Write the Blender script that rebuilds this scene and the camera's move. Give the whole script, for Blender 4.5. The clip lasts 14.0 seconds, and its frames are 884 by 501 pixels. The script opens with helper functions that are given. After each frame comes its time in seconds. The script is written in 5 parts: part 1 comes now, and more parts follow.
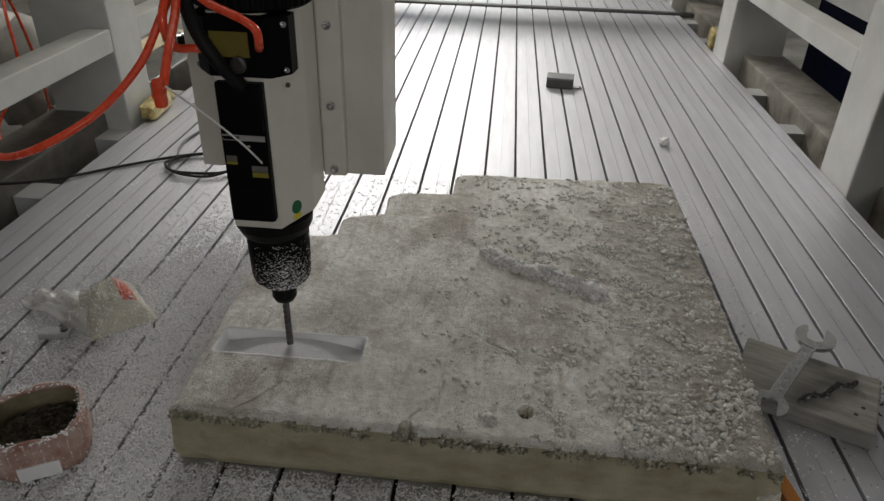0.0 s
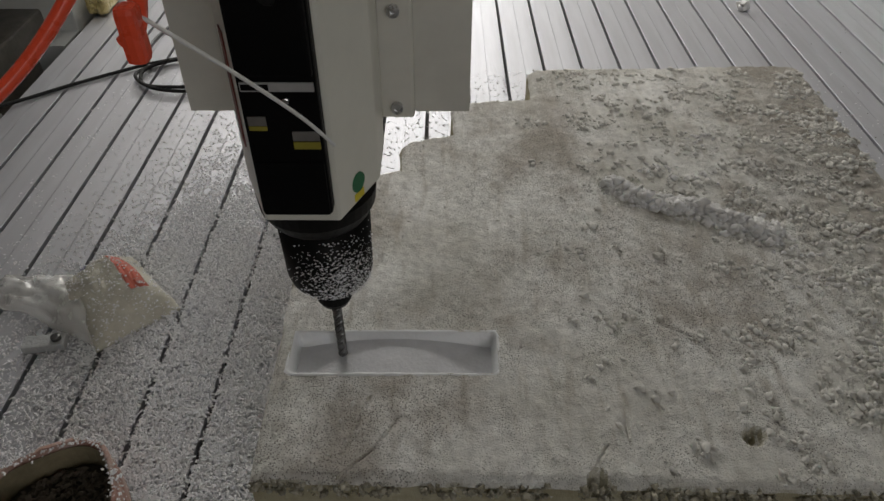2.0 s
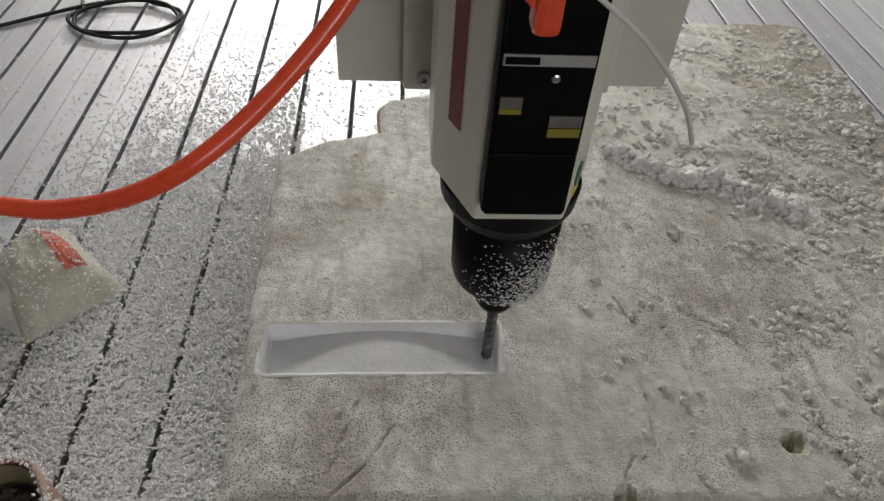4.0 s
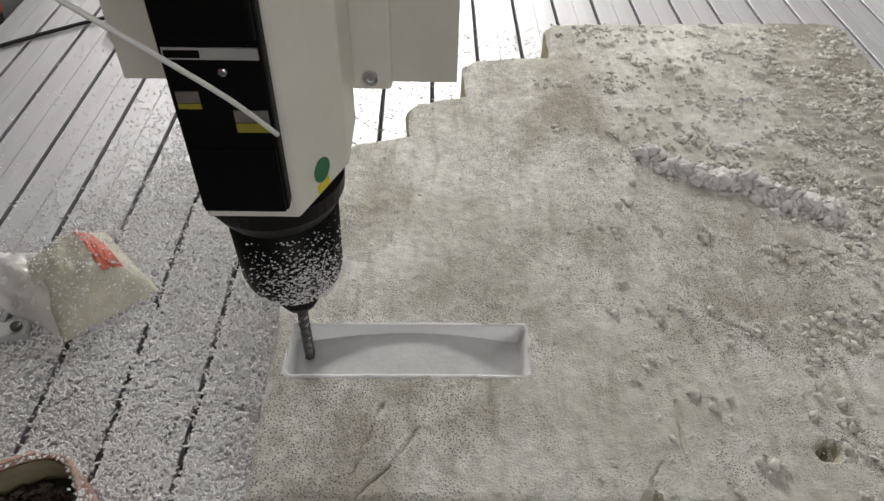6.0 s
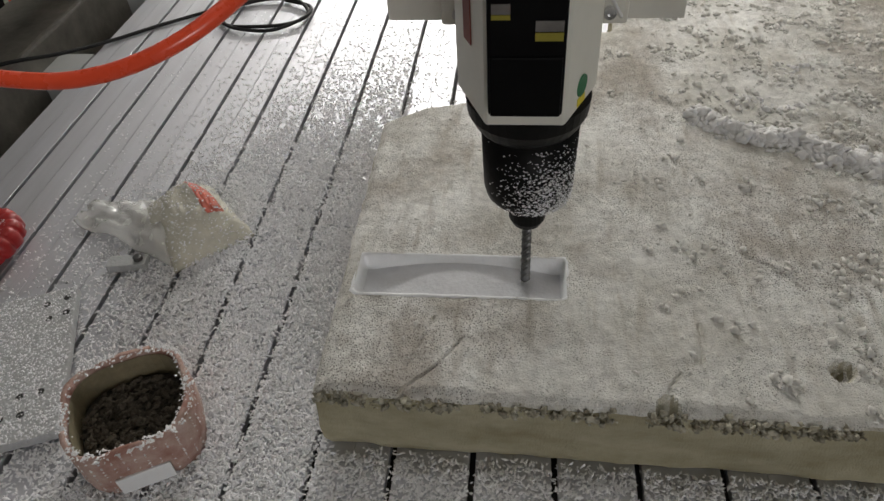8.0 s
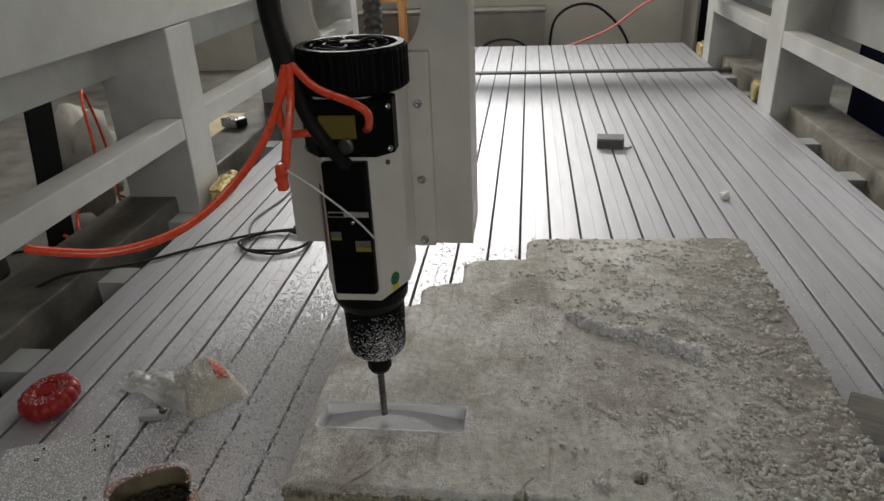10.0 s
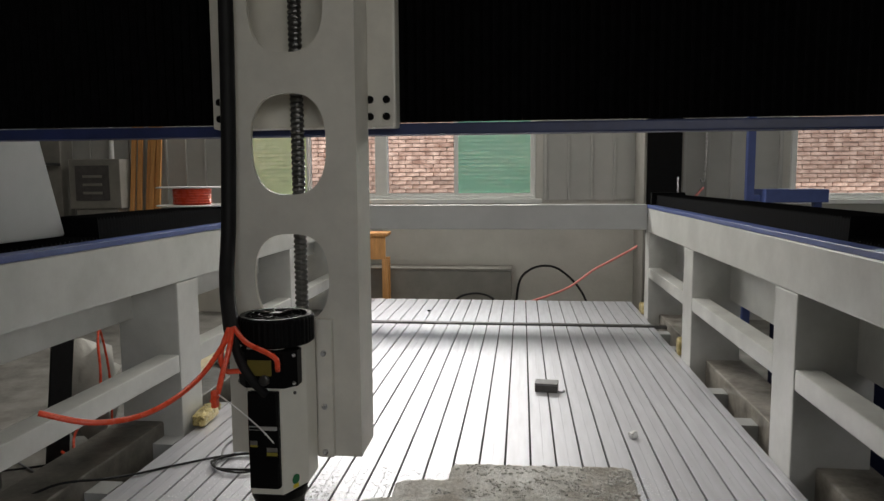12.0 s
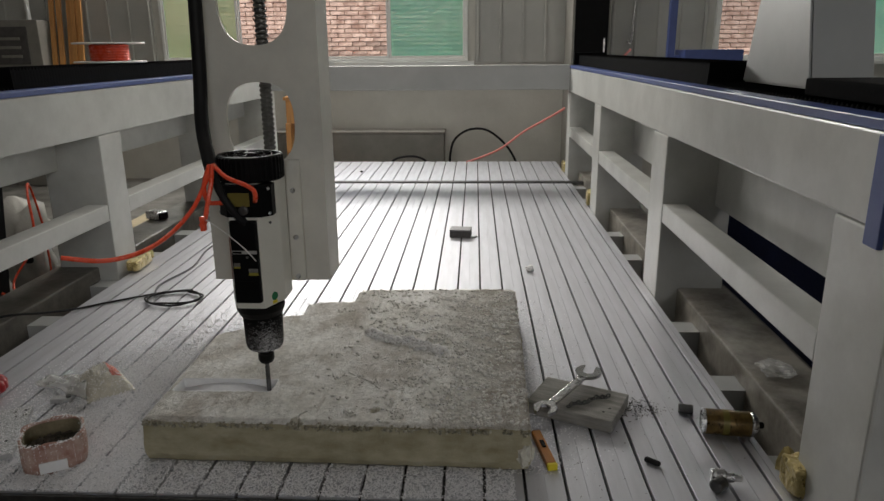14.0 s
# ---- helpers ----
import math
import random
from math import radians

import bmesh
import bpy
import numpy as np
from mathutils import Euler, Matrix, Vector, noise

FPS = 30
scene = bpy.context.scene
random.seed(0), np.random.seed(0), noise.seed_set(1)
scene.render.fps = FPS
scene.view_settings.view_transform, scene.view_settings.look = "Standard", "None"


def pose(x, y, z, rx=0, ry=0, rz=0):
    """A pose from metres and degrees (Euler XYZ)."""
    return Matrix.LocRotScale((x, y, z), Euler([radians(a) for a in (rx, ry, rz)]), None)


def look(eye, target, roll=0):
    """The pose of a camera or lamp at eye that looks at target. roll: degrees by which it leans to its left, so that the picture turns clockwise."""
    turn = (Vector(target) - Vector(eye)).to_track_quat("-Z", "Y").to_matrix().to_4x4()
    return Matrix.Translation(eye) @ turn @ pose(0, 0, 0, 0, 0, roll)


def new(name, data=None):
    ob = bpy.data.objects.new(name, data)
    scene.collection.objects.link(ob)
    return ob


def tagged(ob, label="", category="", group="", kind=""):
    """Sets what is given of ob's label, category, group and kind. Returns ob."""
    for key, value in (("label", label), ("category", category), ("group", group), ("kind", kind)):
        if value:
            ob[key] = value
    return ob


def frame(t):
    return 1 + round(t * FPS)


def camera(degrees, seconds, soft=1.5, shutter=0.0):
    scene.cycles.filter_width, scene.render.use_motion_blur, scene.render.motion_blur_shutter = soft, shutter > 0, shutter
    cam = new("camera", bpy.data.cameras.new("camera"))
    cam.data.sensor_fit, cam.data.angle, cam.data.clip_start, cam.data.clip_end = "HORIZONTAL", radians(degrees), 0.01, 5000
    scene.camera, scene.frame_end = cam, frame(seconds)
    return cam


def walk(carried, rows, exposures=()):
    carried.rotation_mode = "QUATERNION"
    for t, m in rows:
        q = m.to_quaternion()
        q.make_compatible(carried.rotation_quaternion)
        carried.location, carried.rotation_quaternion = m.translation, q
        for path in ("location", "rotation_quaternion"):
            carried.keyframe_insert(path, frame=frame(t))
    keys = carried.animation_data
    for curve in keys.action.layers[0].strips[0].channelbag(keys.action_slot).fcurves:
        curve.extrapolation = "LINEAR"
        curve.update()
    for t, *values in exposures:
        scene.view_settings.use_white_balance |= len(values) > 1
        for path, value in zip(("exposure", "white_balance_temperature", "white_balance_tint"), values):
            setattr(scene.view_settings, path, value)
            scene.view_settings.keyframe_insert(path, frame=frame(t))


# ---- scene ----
cam = camera(64.7, 14.0)
PATH = [
    (0, (-0.073, -0.828, 0.892), (-0.209, 0.887, -0.129), 1.7),
    (0.5, (-0.186, -0.685, 0.849), (-0.222, 0.936, -0.321), 1.6),
    (1, (-0.243, -0.599, 0.835), (-0.236, 0.969, -0.407), 3.1),
    (1.5, (-0.268, -0.567, 0.822), (-0.337, 0.98, -0.444), 3.6),
    (2, (-0.349, -0.456, 0.79), (-0.352, 1.047, -0.53), 0.1),
    (2.5, (-0.385, -0.409, 0.771), (-0.258, 1.07, -0.569), 3.4),
    (3, (-0.394, -0.375, 0.738), (-0.256, 1.076, -0.632), 4.0),
    (5.5, (-0.398, -0.34, 0.717), (-0.313, 1.076, -0.693), 2.7),
    (6, (-0.39, -0.349, 0.723), (-0.35, 1.081, -0.675), 1.6),
    (6.5, (-0.401, -0.368, 0.718), (-0.397, 1.062, -0.68), 2.1),
    (7, (-0.404, -0.393, 0.709), (-0.524, 1.001, -0.72), -0.2),
    (9.5, (-0.193, -0.726, 0.857), (-0.445, 0.955, -0.197), -4.5),
    (10, (-0.18, -0.851, 0.909), (-0.418, 0.939, 0.049), -2.5),
    (10.5, (-0.075, -0.983, 0.938), (-0.516, 0.816, 0.182), -1.8),
    (11, (-0.043, -1.065, 0.964), (-0.343, 0.797, 0.298), -2.0),
    (11.5, (-0.024, -1.168, 1.02), (-0.041, 0.792, 0.626), -1.0),
    (12, (0.047, -1.297, 1.032), (-0.18, 0.68, 0.832), -0.4),
    (12.5, (0.083, -1.375, 1.009), (-0.255, 0.577, 0.733), -0.7),
    (13, (0.06, -1.428, 0.974), (-0.071, 0.498, 0.451), -0.2),
    (13.5, (0.134, -1.459, 0.971), (0.165, 0.462, 0.414), -0.2),
    (14, (0.244, -1.531, 0.964), (0.152, 0.389, 0.41), -0.5),
]
EXPOSURES = [(0.0, -0.12), (0.5, -0.22), (1.5, -0.28), (2.0, -0.2), (2.5, 0.18), (3.0, 0.28), (5.5, 0.68), (6.0, 0.68), (6.5, 0.5), (7.0, 0.46), (9.5, 0.36), (10.0, -0.03), (10.5, -0.1), (11.0, -0.2), (11.5, -0.15), (12.5, -0.07), (13.0, -0.08), (14.0, -0.13)]
walk(cam, [(t, look(eye, target, roll)) for t, eye, target, roll in PATH], EXPOSURES)

# ---- light ----
world = bpy.data.worlds.new("sky")
scene.world = world
world.use_nodes = True
wn = world.node_tree.nodes
sky = wn.new("ShaderNodeTexSky")
sky.sky_type, sky.sun_disc, sky.sun_elevation, sky.sun_rotation = "NISHITA", False, radians(60), radians(222)
world.node_tree.links.new(sky.outputs[0], wn["Background"].inputs[0])
wn["Background"].inputs[1].default_value = 0.15


def sun_lamp():
    d = bpy.data.lights.new("sun", "SUN")
    d.energy, d.angle, d.color = 5.0, radians(3), (1.0, 0.97, 0.92)
    ob = new("sun", d)
    ob.matrix_world = look((0, 0, 0), (0.3, 0.6, -0.75))
    return ob


sun_lamp()


def area_light(name, at, target, sx, sy, power, color=(1, 1, 1)):
    """Daylight that enters through a window, or fill added where no source is seen."""
    d = bpy.data.lights.new(name, "AREA")
    d.shape, d.size, d.size_y, d.energy, d.color = "RECTANGLE", sx, sy, power, color
    ob = new(name, d)
    ob.matrix_world = look(at, target)
    return ob


area_light("daylight_north", (-1.3, 5.44, 2.12), (-1.3, 4.44, 2.0), 2.8, 0.7, 142, (1.0, 0.965, 0.9))
# overhead fill, added; no opening in the roof is known
area_light("roof_fill", (-0.4, 1.9, 3.55), (-0.4, 1.9, 0.0), 3.0, 3.0, 58, (1.0, 0.945, 0.86))
# fill for the front faces, added behind the camera in an assumed opening
area_light("front_fill", (1.9, -5.95, 2.1), (-0.4, 0.0, 0.3), 3.4, 1.3, 62, (1.0, 0.945, 0.86))
area_light("daylight_north_east", (3.85, 5.44, 2.12), (1.5, 3.0, 1.2), 2.4, 0.7, 35, (1.0, 0.965, 0.9))


# ---- materials ----
def mat(name, color, rough=0.6, metal=0.0, var=0.15, scale=8.0, bump=0.1, bscale=60.0, color2=None, stretch=(1, 1, 1), spec=0.5, trans=0.0, alpha=1.0, emit=0.0, rand=0.0, coat=0.0, island=0.0):
    m = bpy.data.materials.new(name)
    m.use_nodes = True
    nt = m.node_tree
    n, l = nt.nodes, nt.links
    b = n["Principled BSDF"]
    tc = n.new("ShaderNodeTexCoord")
    mp = n.new("ShaderNodeMapping")
    mp.inputs["Scale"].default_value = stretch
    l.new(tc.outputs["Object"], mp.inputs[0])
    no = n.new("ShaderNodeTexNoise")
    no.inputs["Scale"].default_value, no.inputs["Detail"].default_value, no.inputs["Roughness"].default_value = scale, 6, 0.65
    l.new(mp.outputs[0], no.inputs["Vector"])
    ra = n.new("ShaderNodeValToRGB")
    c1 = tuple(c * (1 - var) for c in color)
    c2 = color2 or tuple(min(1, c * (1 + var)) for c in color)
    ra.color_ramp.elements[0].position, ra.color_ramp.elements[1].position = 0.32, 0.68
    ra.color_ramp.elements[0].color, ra.color_ramp.elements[1].color = (*c1, 1), (*c2, 1)
    l.new(no.outputs["Fac"], ra.inputs[0])
    out = ra.outputs[0]
    if rand or island:
        rv = n.new("ShaderNodeObjectInfo").outputs["Random"] if rand else n.new("ShaderNodeNewGeometry").outputs["Random Per Island"]
        mr = n.new("ShaderNodeMapRange")
        mr.inputs["To Min"].default_value, mr.inputs["To Max"].default_value = 1 - (rand or island), 1 + (rand or 0.4 * island)
        l.new(rv, mr.inputs["Value"])
        hs = n.new("ShaderNodeHueSaturation")
        l.new(mr.outputs[0], hs.inputs["Value"])
        l.new(out, hs.inputs["Color"])
        out = hs.outputs[0]
    l.new(out, b.inputs["Base Color"])
    no2 = n.new("ShaderNodeTexNoise")
    no2.inputs["Scale"].default_value, no2.inputs["Detail"].default_value = bscale, 5
    l.new(mp.outputs[0], no2.inputs["Vector"])
    rr = n.new("ShaderNodeMapRange")
    rr.inputs["To Min"].default_value, rr.inputs["To Max"].default_value = max(0.02, rough - 0.1), min(1, rough + 0.1)
    l.new(no2.outputs["Fac"], rr.inputs["Value"])
    l.new(rr.outputs[0], b.inputs["Roughness"])
    if bump:
        bu = n.new("ShaderNodeBump")
        bu.inputs["Strength"].default_value, bu.inputs["Distance"].default_value = bump, 0.01
        l.new(no2.outputs["Fac"], bu.inputs["Height"])
        l.new(bu.outputs[0], b.inputs["Normal"])
    b.inputs["Metallic"].default_value = metal
    b.inputs["Specular IOR Level"].default_value = spec
    b.inputs["Transmission Weight"].default_value = trans
    b.inputs["Alpha"].default_value = alpha
    b.inputs["Coat Weight"].default_value = coat
    if emit:
        b.inputs["Emission Strength"].default_value = emit
        l.new(out, b.inputs["Emission Color"])
    return m


def glass(name, color):
    m = bpy.data.materials.new(name)
    m.use_nodes = True
    b = m.node_tree.nodes["Principled BSDF"]
    b.inputs["Base Color"].default_value = (*color, 1)
    b.inputs["Roughness"].default_value, b.inputs["Transmission Weight"].default_value, b.inputs["IOR"].default_value = 0.0, 1.0, 1.3
    return m


def film_glass(name, color):
    """A pane with a coloured film: half clear, half scattering daylight."""
    m = glass(name, tuple(0.75 + 0.25 * c for c in color))
    n, l = m.node_tree.nodes, m.node_tree.links
    t, x = n.new("ShaderNodeBsdfTranslucent"), n.new("ShaderNodeMixShader")
    t.inputs["Color"].default_value = (*color, 1)
    x.inputs[0].default_value = 0.5
    l.new(n["Principled BSDF"].outputs[0], x.inputs[1])
    l.new(t.outputs[0], x.inputs[2])
    l.new(x.outputs[0], n["Material Output"].inputs["Surface"])
    return m


def foam_material():
    """Old foam: grey-beige dirt film on top with brown blotches, streaks and small pits with painted shade; yellower
    broken sides.
    """
    m = bpy.data.materials.new("dirty_foam")
    m.use_nodes = True
    n, l = m.node_tree.nodes, m.node_tree.links
    b = n["Principled BSDF"]
    tc = n.new("ShaderNodeTexCoord")

    def noise_tex(scale, detail, stretch=(1, 1, 1), rough=0.6):
        mp = n.new("ShaderNodeMapping")
        mp.inputs["Scale"].default_value = stretch
        l.new(tc.outputs["Object"], mp.inputs[0])
        t = n.new("ShaderNodeTexNoise")
        t.inputs["Scale"].default_value, t.inputs["Detail"].default_value, t.inputs["Roughness"].default_value = scale, detail, rough
        l.new(mp.outputs[0], t.inputs["Vector"])
        return t.outputs["Fac"]

    def ramp(v, p0, p1, c0, c1):
        r = n.new("ShaderNodeValToRGB")
        r.color_ramp.elements[0].position, r.color_ramp.elements[1].position = p0, p1
        r.color_ramp.elements[0].color, r.color_ramp.elements[1].color = (*c0, 1), (*c1, 1)
        l.new(v, r.inputs[0])
        return r.outputs[0]

    def mix(f, a, c, kind="MIX"):
        x = n.new("ShaderNodeMixRGB")
        x.blend_type = kind
        for sock, v in ((x.inputs[0], f), (x.inputs[1], a), (x.inputs[2], c)):
            if isinstance(v, (int, float)):
                sock.default_value = v
            elif isinstance(v, tuple):
                sock.default_value = (*v, 1)
            else:
                l.new(v, sock)
        return x.outputs[0]
    base = ramp(noise_tex(6, 8), 0.27, 0.6, (0.56, 0.54, 0.485), (0.92, 0.915, 0.895))
    stain = ramp(noise_tex(4.5, 7, (1.3, 1, 1), 0.7), 0.49, 0.66, (0, 0, 0), (1, 1, 1))
    base = mix(stain, base, mix(0.6, base, (0.32, 0.265, 0.205)))
    xyz = n.new("ShaderNodeSeparateXYZ")
    l.new(tc.outputs["Object"], xyz.inputs[0])
    dirt = mix(0.5, ramp(xyz.outputs["X"], 0.0, 0.36, (0, 0, 0), (1, 1, 1)), noise_tex(7, 6))
    base = mix(ramp(dirt, 0.5, 0.72, (0, 0, 0), (0.75, 0.75, 0.75)), base, (0.38, 0.345, 0.3))
    streak = ramp(noise_tex(7, 5, (8, 1.1, 1)), 0.55, 0.72, (0, 0, 0), (0.5, 0.5, 0.5))
    base = mix(streak, base, (0.4, 0.355, 0.29))
    fine = ramp(noise_tex(60, 4), 0.35, 0.65, (0.84, 0.84, 0.84), (1.08, 1.08, 1.08))
    base = mix(1.0, base, fine, "MULTIPLY")
    geo = n.new("ShaderNodeNewGeometry")
    sep = n.new("ShaderNodeSeparateXYZ")
    l.new(geo.outputs["Normal"], sep.inputs[0])
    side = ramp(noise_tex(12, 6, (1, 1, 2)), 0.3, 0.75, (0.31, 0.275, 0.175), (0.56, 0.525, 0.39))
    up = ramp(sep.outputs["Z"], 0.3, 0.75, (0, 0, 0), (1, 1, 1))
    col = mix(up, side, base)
    vo = n.new("ShaderNodeTexVoronoi")
    vo.inputs["Scale"].default_value = 400
    l.new(tc.outputs["Object"], vo.inputs["Vector"])
    pit = ramp(vo.outputs["Distance"], 0.2, 0.42, (1, 1, 1), (0, 0, 0))
    where = mix(1.0, ramp(noise_tex(5, 8, (1, 1, 1), 0.7), 0.42, 0.56, (0.0, 0.0, 0.0), (0.85, 0.85, 0.85)), up, "MULTIPLY")
    pits = mix(1.0, pit, where, "MULTIPLY")
    # the shade inside the pits, mixed into the colour
    col = mix(pits, col, (0.17, 0.155, 0.135))
    l.new(col, b.inputs["Base Color"])
    b.inputs["Roughness"].default_value = 0.88
    b.inputs["Specular IOR Level"].default_value = 0.2
    h = mix(0.5, noise_tex(120, 5), noise_tex(380, 3))
    h = mix(1.0, h, mix(1.0, pits, (0.8, 0.8, 0.8), "MULTIPLY"), "SUBTRACT")
    bu = n.new("ShaderNodeBump")
    bu.inputs["Strength"].default_value, bu.inputs["Distance"].default_value = 0.6, 0.006
    l.new(h, bu.inputs["Height"])
    l.new(bu.outputs[0], b.inputs["Normal"])
    return m


M_ALU = mat("milled_aluminium", (0.58, 0.585, 0.625), 0.54, 0.76, 0.08, 5, 0.05, 40, stretch=(6, 0.6, 6))
M_GROOVE = mat("groove_dirt_hole_shade", (0.03, 0.03, 0.03), 0.8, 0.0, 0.3, 30, 0.1)
M_PAINT = mat("grey_white_paint", (0.53, 0.535, 0.515), 0.4, 0.0, 0.13, 4, 0.03, 90, coat=0.15)
M_PAINT2 = mat("grey_beam_paint", (0.4, 0.41, 0.41), 0.45, 0.0, 0.08, 3, 0.03, 90)
M_LEDGE = mat("oily_dusty_steel", (0.24, 0.215, 0.18), 0.42, 0.0, 0.45, 7, 0.08, 60, color2=(0.45, 0.42, 0.37))
# darker copy of the ledge steel, for the left foot beam
M_LEDGEDK = mat("darker_ledge_steel", (0.1, 0.092, 0.08), 0.4, 0.0, 0.45, 7, 0.08, 60, color2=(0.21, 0.195, 0.17))
M_HEAD = mat("head_paint", (0.68, 0.66, 0.6), 0.42, 0.0, 0.09, 7, 0.02, 120)
M_BODY = mat("spindle_aluminium", (0.8, 0.79, 0.72), 0.4, 0.1, 0.06, 6, 0.02, 90)
M_BLACK = mat("black_plastic", (0.004, 0.004, 0.0045), 0.5, 0.0, 0.2, 20, 0.05, 150, spec=0.09)
M_RUBBER = mat("black_rubber", (0.01, 0.01, 0.011), 0.6, 0.0, 0.25, 30, 0.05, 120, spec=0.25)
M_BELLOWS = mat("black_bellows_cloth", (0.004, 0.004, 0.0045), 0.95, 0.0, 0.3, 30, 0.1, 160, spec=0.04)
M_BLUE = mat("blue_paint", (0.06, 0.09, 0.26), 0.4, 0.0, 0.15, 8, 0.03)
# darker copy of the blue paint, with the beam's underside shade in it
M_BLUEEDGE = mat("shaded_blue_edge", (0.02, 0.032, 0.11), 0.45, 0.0, 0.25, 8, 0.03)
M_BLUEDK = mat("dark_blue_cabinet", (0.003, 0.006, 0.028), 0.65, 0.0, 0.3, 5, 0.03, spec=0.12)
M_RED = mat("red_hose", (0.95, 0.1, 0.04), 0.28, 0.0, 0.08, 12, 0.01, coat=0.3)
M_REDK = mat("red_plastic", (0.34, 0.013, 0.014), 0.42, 0.0, 0.15, 30, 0.05)
M_STEEL = mat("steel", (0.55, 0.55, 0.56), 0.28, 1.0, 0.15, 30, 0.05, 100)
M_FOILS = mat("silver_foil", (0.85, 0.85, 0.85), 0.35, 0.4, 0.1, 40, 0.3, 90)
M_DARKST = mat("dark_steel", (0.12, 0.12, 0.12), 0.35, 0.9, 0.25, 40, 0.05, 100)
M_CHUCK = mat("black_nose", (0.006, 0.006, 0.006), 0.45, 0.0, 0.3, 40, 0.06, 120, spec=0.15)
M_FOAM = foam_material()
M_FOAMW = mat("white_foam", (0.88, 0.89, 0.91), 0.75, 0.0, 0.03, 30, 0.12, 180, spec=0.2)
# recess floor: white foam greyed to carry the shade that falls there
M_POCKETSHADE = mat("shaded_pocket_foam", (0.72, 0.725, 0.76), 0.85, 0.0, 0.07, 40, 0.12, 200, spec=0.15)
M_RIM = mat("dirty_rim_crumbs", (0.3, 0.27, 0.18), 0.9, 0.0, 0.4, 60, 0.0, color2=(0.62, 0.59, 0.5), spec=0.2, island=0.3)
M_FOAMCHIP = mat("fresh_foam", (0.68, 0.66, 0.58), 0.85, 0.0, 0.12, 40, 0.5, 120, spec=0.2)
M_RIDGE = mat("fresh_white_crumbs", (0.82, 0.81, 0.81), 0.9, 0.0, 0.04, 30, 0.0, spec=0.2, island=0.1)
M_CRUMB = mat("foam_crumbs", (0.76, 0.745, 0.71), 0.9, 0.0, 0.08, 30, 0.0, spec=0.2, island=0.16)
M_CRUMBW = mat("white_foam_crumbs", (0.95, 0.95, 0.975), 0.9, 0.0, 0.02, 30, 0.0, spec=0.2, island=0.12)
M_PLASTER = mat("plaster", (0.55, 0.54, 0.5), 0.85, 0.0, 0.1, 2, 0.15, 40)
# plaster darkened so that these walls bounce less light into the hall
M_DARKWALL = mat("low_bounce_plaster", (0.17, 0.16, 0.145), 0.9, 0.0, 0.15, 2, 0.15, 40)
M_SHEET = mat("ribbed_sheet", (0.42, 0.42, 0.4), 0.5, 0.0, 0.08, 2, 0.03, 60)
M_FLOOR = mat("concrete_floor", (0.15, 0.142, 0.13), 0.6, 0.0, 0.4, 3, 0.1, 40, color2=(0.27, 0.26, 0.24))
# the unseen ceiling, greyed so that it reflects less light
M_CEIL = mat("ceiling_low_bounce", (0.3, 0.3, 0.29), 0.8, 0.0, 0.05, 2, 0.02)
M_FRAMEW = mat("window_frame_white", (0.75, 0.76, 0.74), 0.4, 0.0, 0.05, 10, 0.02)
M_BRICK = mat("red_brick", (0.4, 0.22, 0.16), 0.9, 0.0, 0.35, 7, 0.4, 70, color2=(0.66, 0.47, 0.38), rand=0.35)
M_MORTAR = mat("mortar", (0.46, 0.33, 0.265), 0.95, 0.0, 0.2, 20, 0.4, 60)
M_WOOD = mat("orange_wood", (0.55, 0.27, 0.09), 0.5, 0.0, 0.25, 8, 0.08, 60, stretch=(6, 6, 0.6))
M_PLANKW = mat("grey_wood", (0.27, 0.26, 0.24), 0.75, 0.0, 0.3, 12, 0.2, 80, stretch=(1, 6, 6))
M_GOLD = mat("gold_foil", (0.5, 0.38, 0.12), 0.3, 0.55, 0.35, 25, 0.7, 60, color2=(0.72, 0.6, 0.3))
M_CARD = mat("salmon_card", (0.46, 0.2, 0.15), 0.75, 0.0, 0.3, 30, 0.3, 120, color2=(0.6, 0.46, 0.41))
M_CARDIN = mat("card_inside", (0.24, 0.205, 0.13), 0.8, 0.0, 0.25, 30, 0.2)
M_GREEN = mat("green_sticker", (0.01, 0.16, 0.06), 0.5, 0.0, 0.05, 20, 0.0)
M_YELLOW = mat("yellow_sticker", (0.8, 0.66, 0.03), 0.5, 0.0, 0.05, 20, 0.0)
# darkened sticker colours for the black front cover
M_DIMY = mat("dull_yellow_sticker", (0.3, 0.26, 0.03), 0.6, 0.0, 0.15, 40, 0.0)
M_DIMG = mat("dull_grey_sticker", (0.16, 0.15, 0.14), 0.6, 0.0, 0.2, 40, 0.0)
M_OLIVE = mat("olive_label", (0.16, 0.13, 0.02), 0.5, 0.0, 0.1, 20, 0.0)
M_REDL = mat("red_label", (0.22, 0.05, 0.035), 0.5, 0.0, 0.1, 20, 0.0)
M_SACK = mat("dusty_sack", (0.38, 0.37, 0.34), 0.8, 0.0, 0.1, 8, 0.2)
M_SILVER = mat("silver_label", (0.5, 0.5, 0.5), 0.35, 0.3, 0.1, 20, 0.0)
M_WHITE = mat("white_plastic", (0.78, 0.78, 0.77), 0.4, 0.0, 0.05, 20, 0.02)
M_CANB = mat("brown_gold_can", (0.07, 0.042, 0.014), 0.3, 0.5, 0.5, 30, 0.02, color2=(0.22, 0.14, 0.04))
M_GLASS = glass("window_glass", (0.97, 0.98, 0.97))
M_GREENGL = film_glass("green_window_film", (0.42, 1.0, 0.7))
M_OLIVEGL = film_glass("olive_window_film", (0.8, 0.99, 0.55))
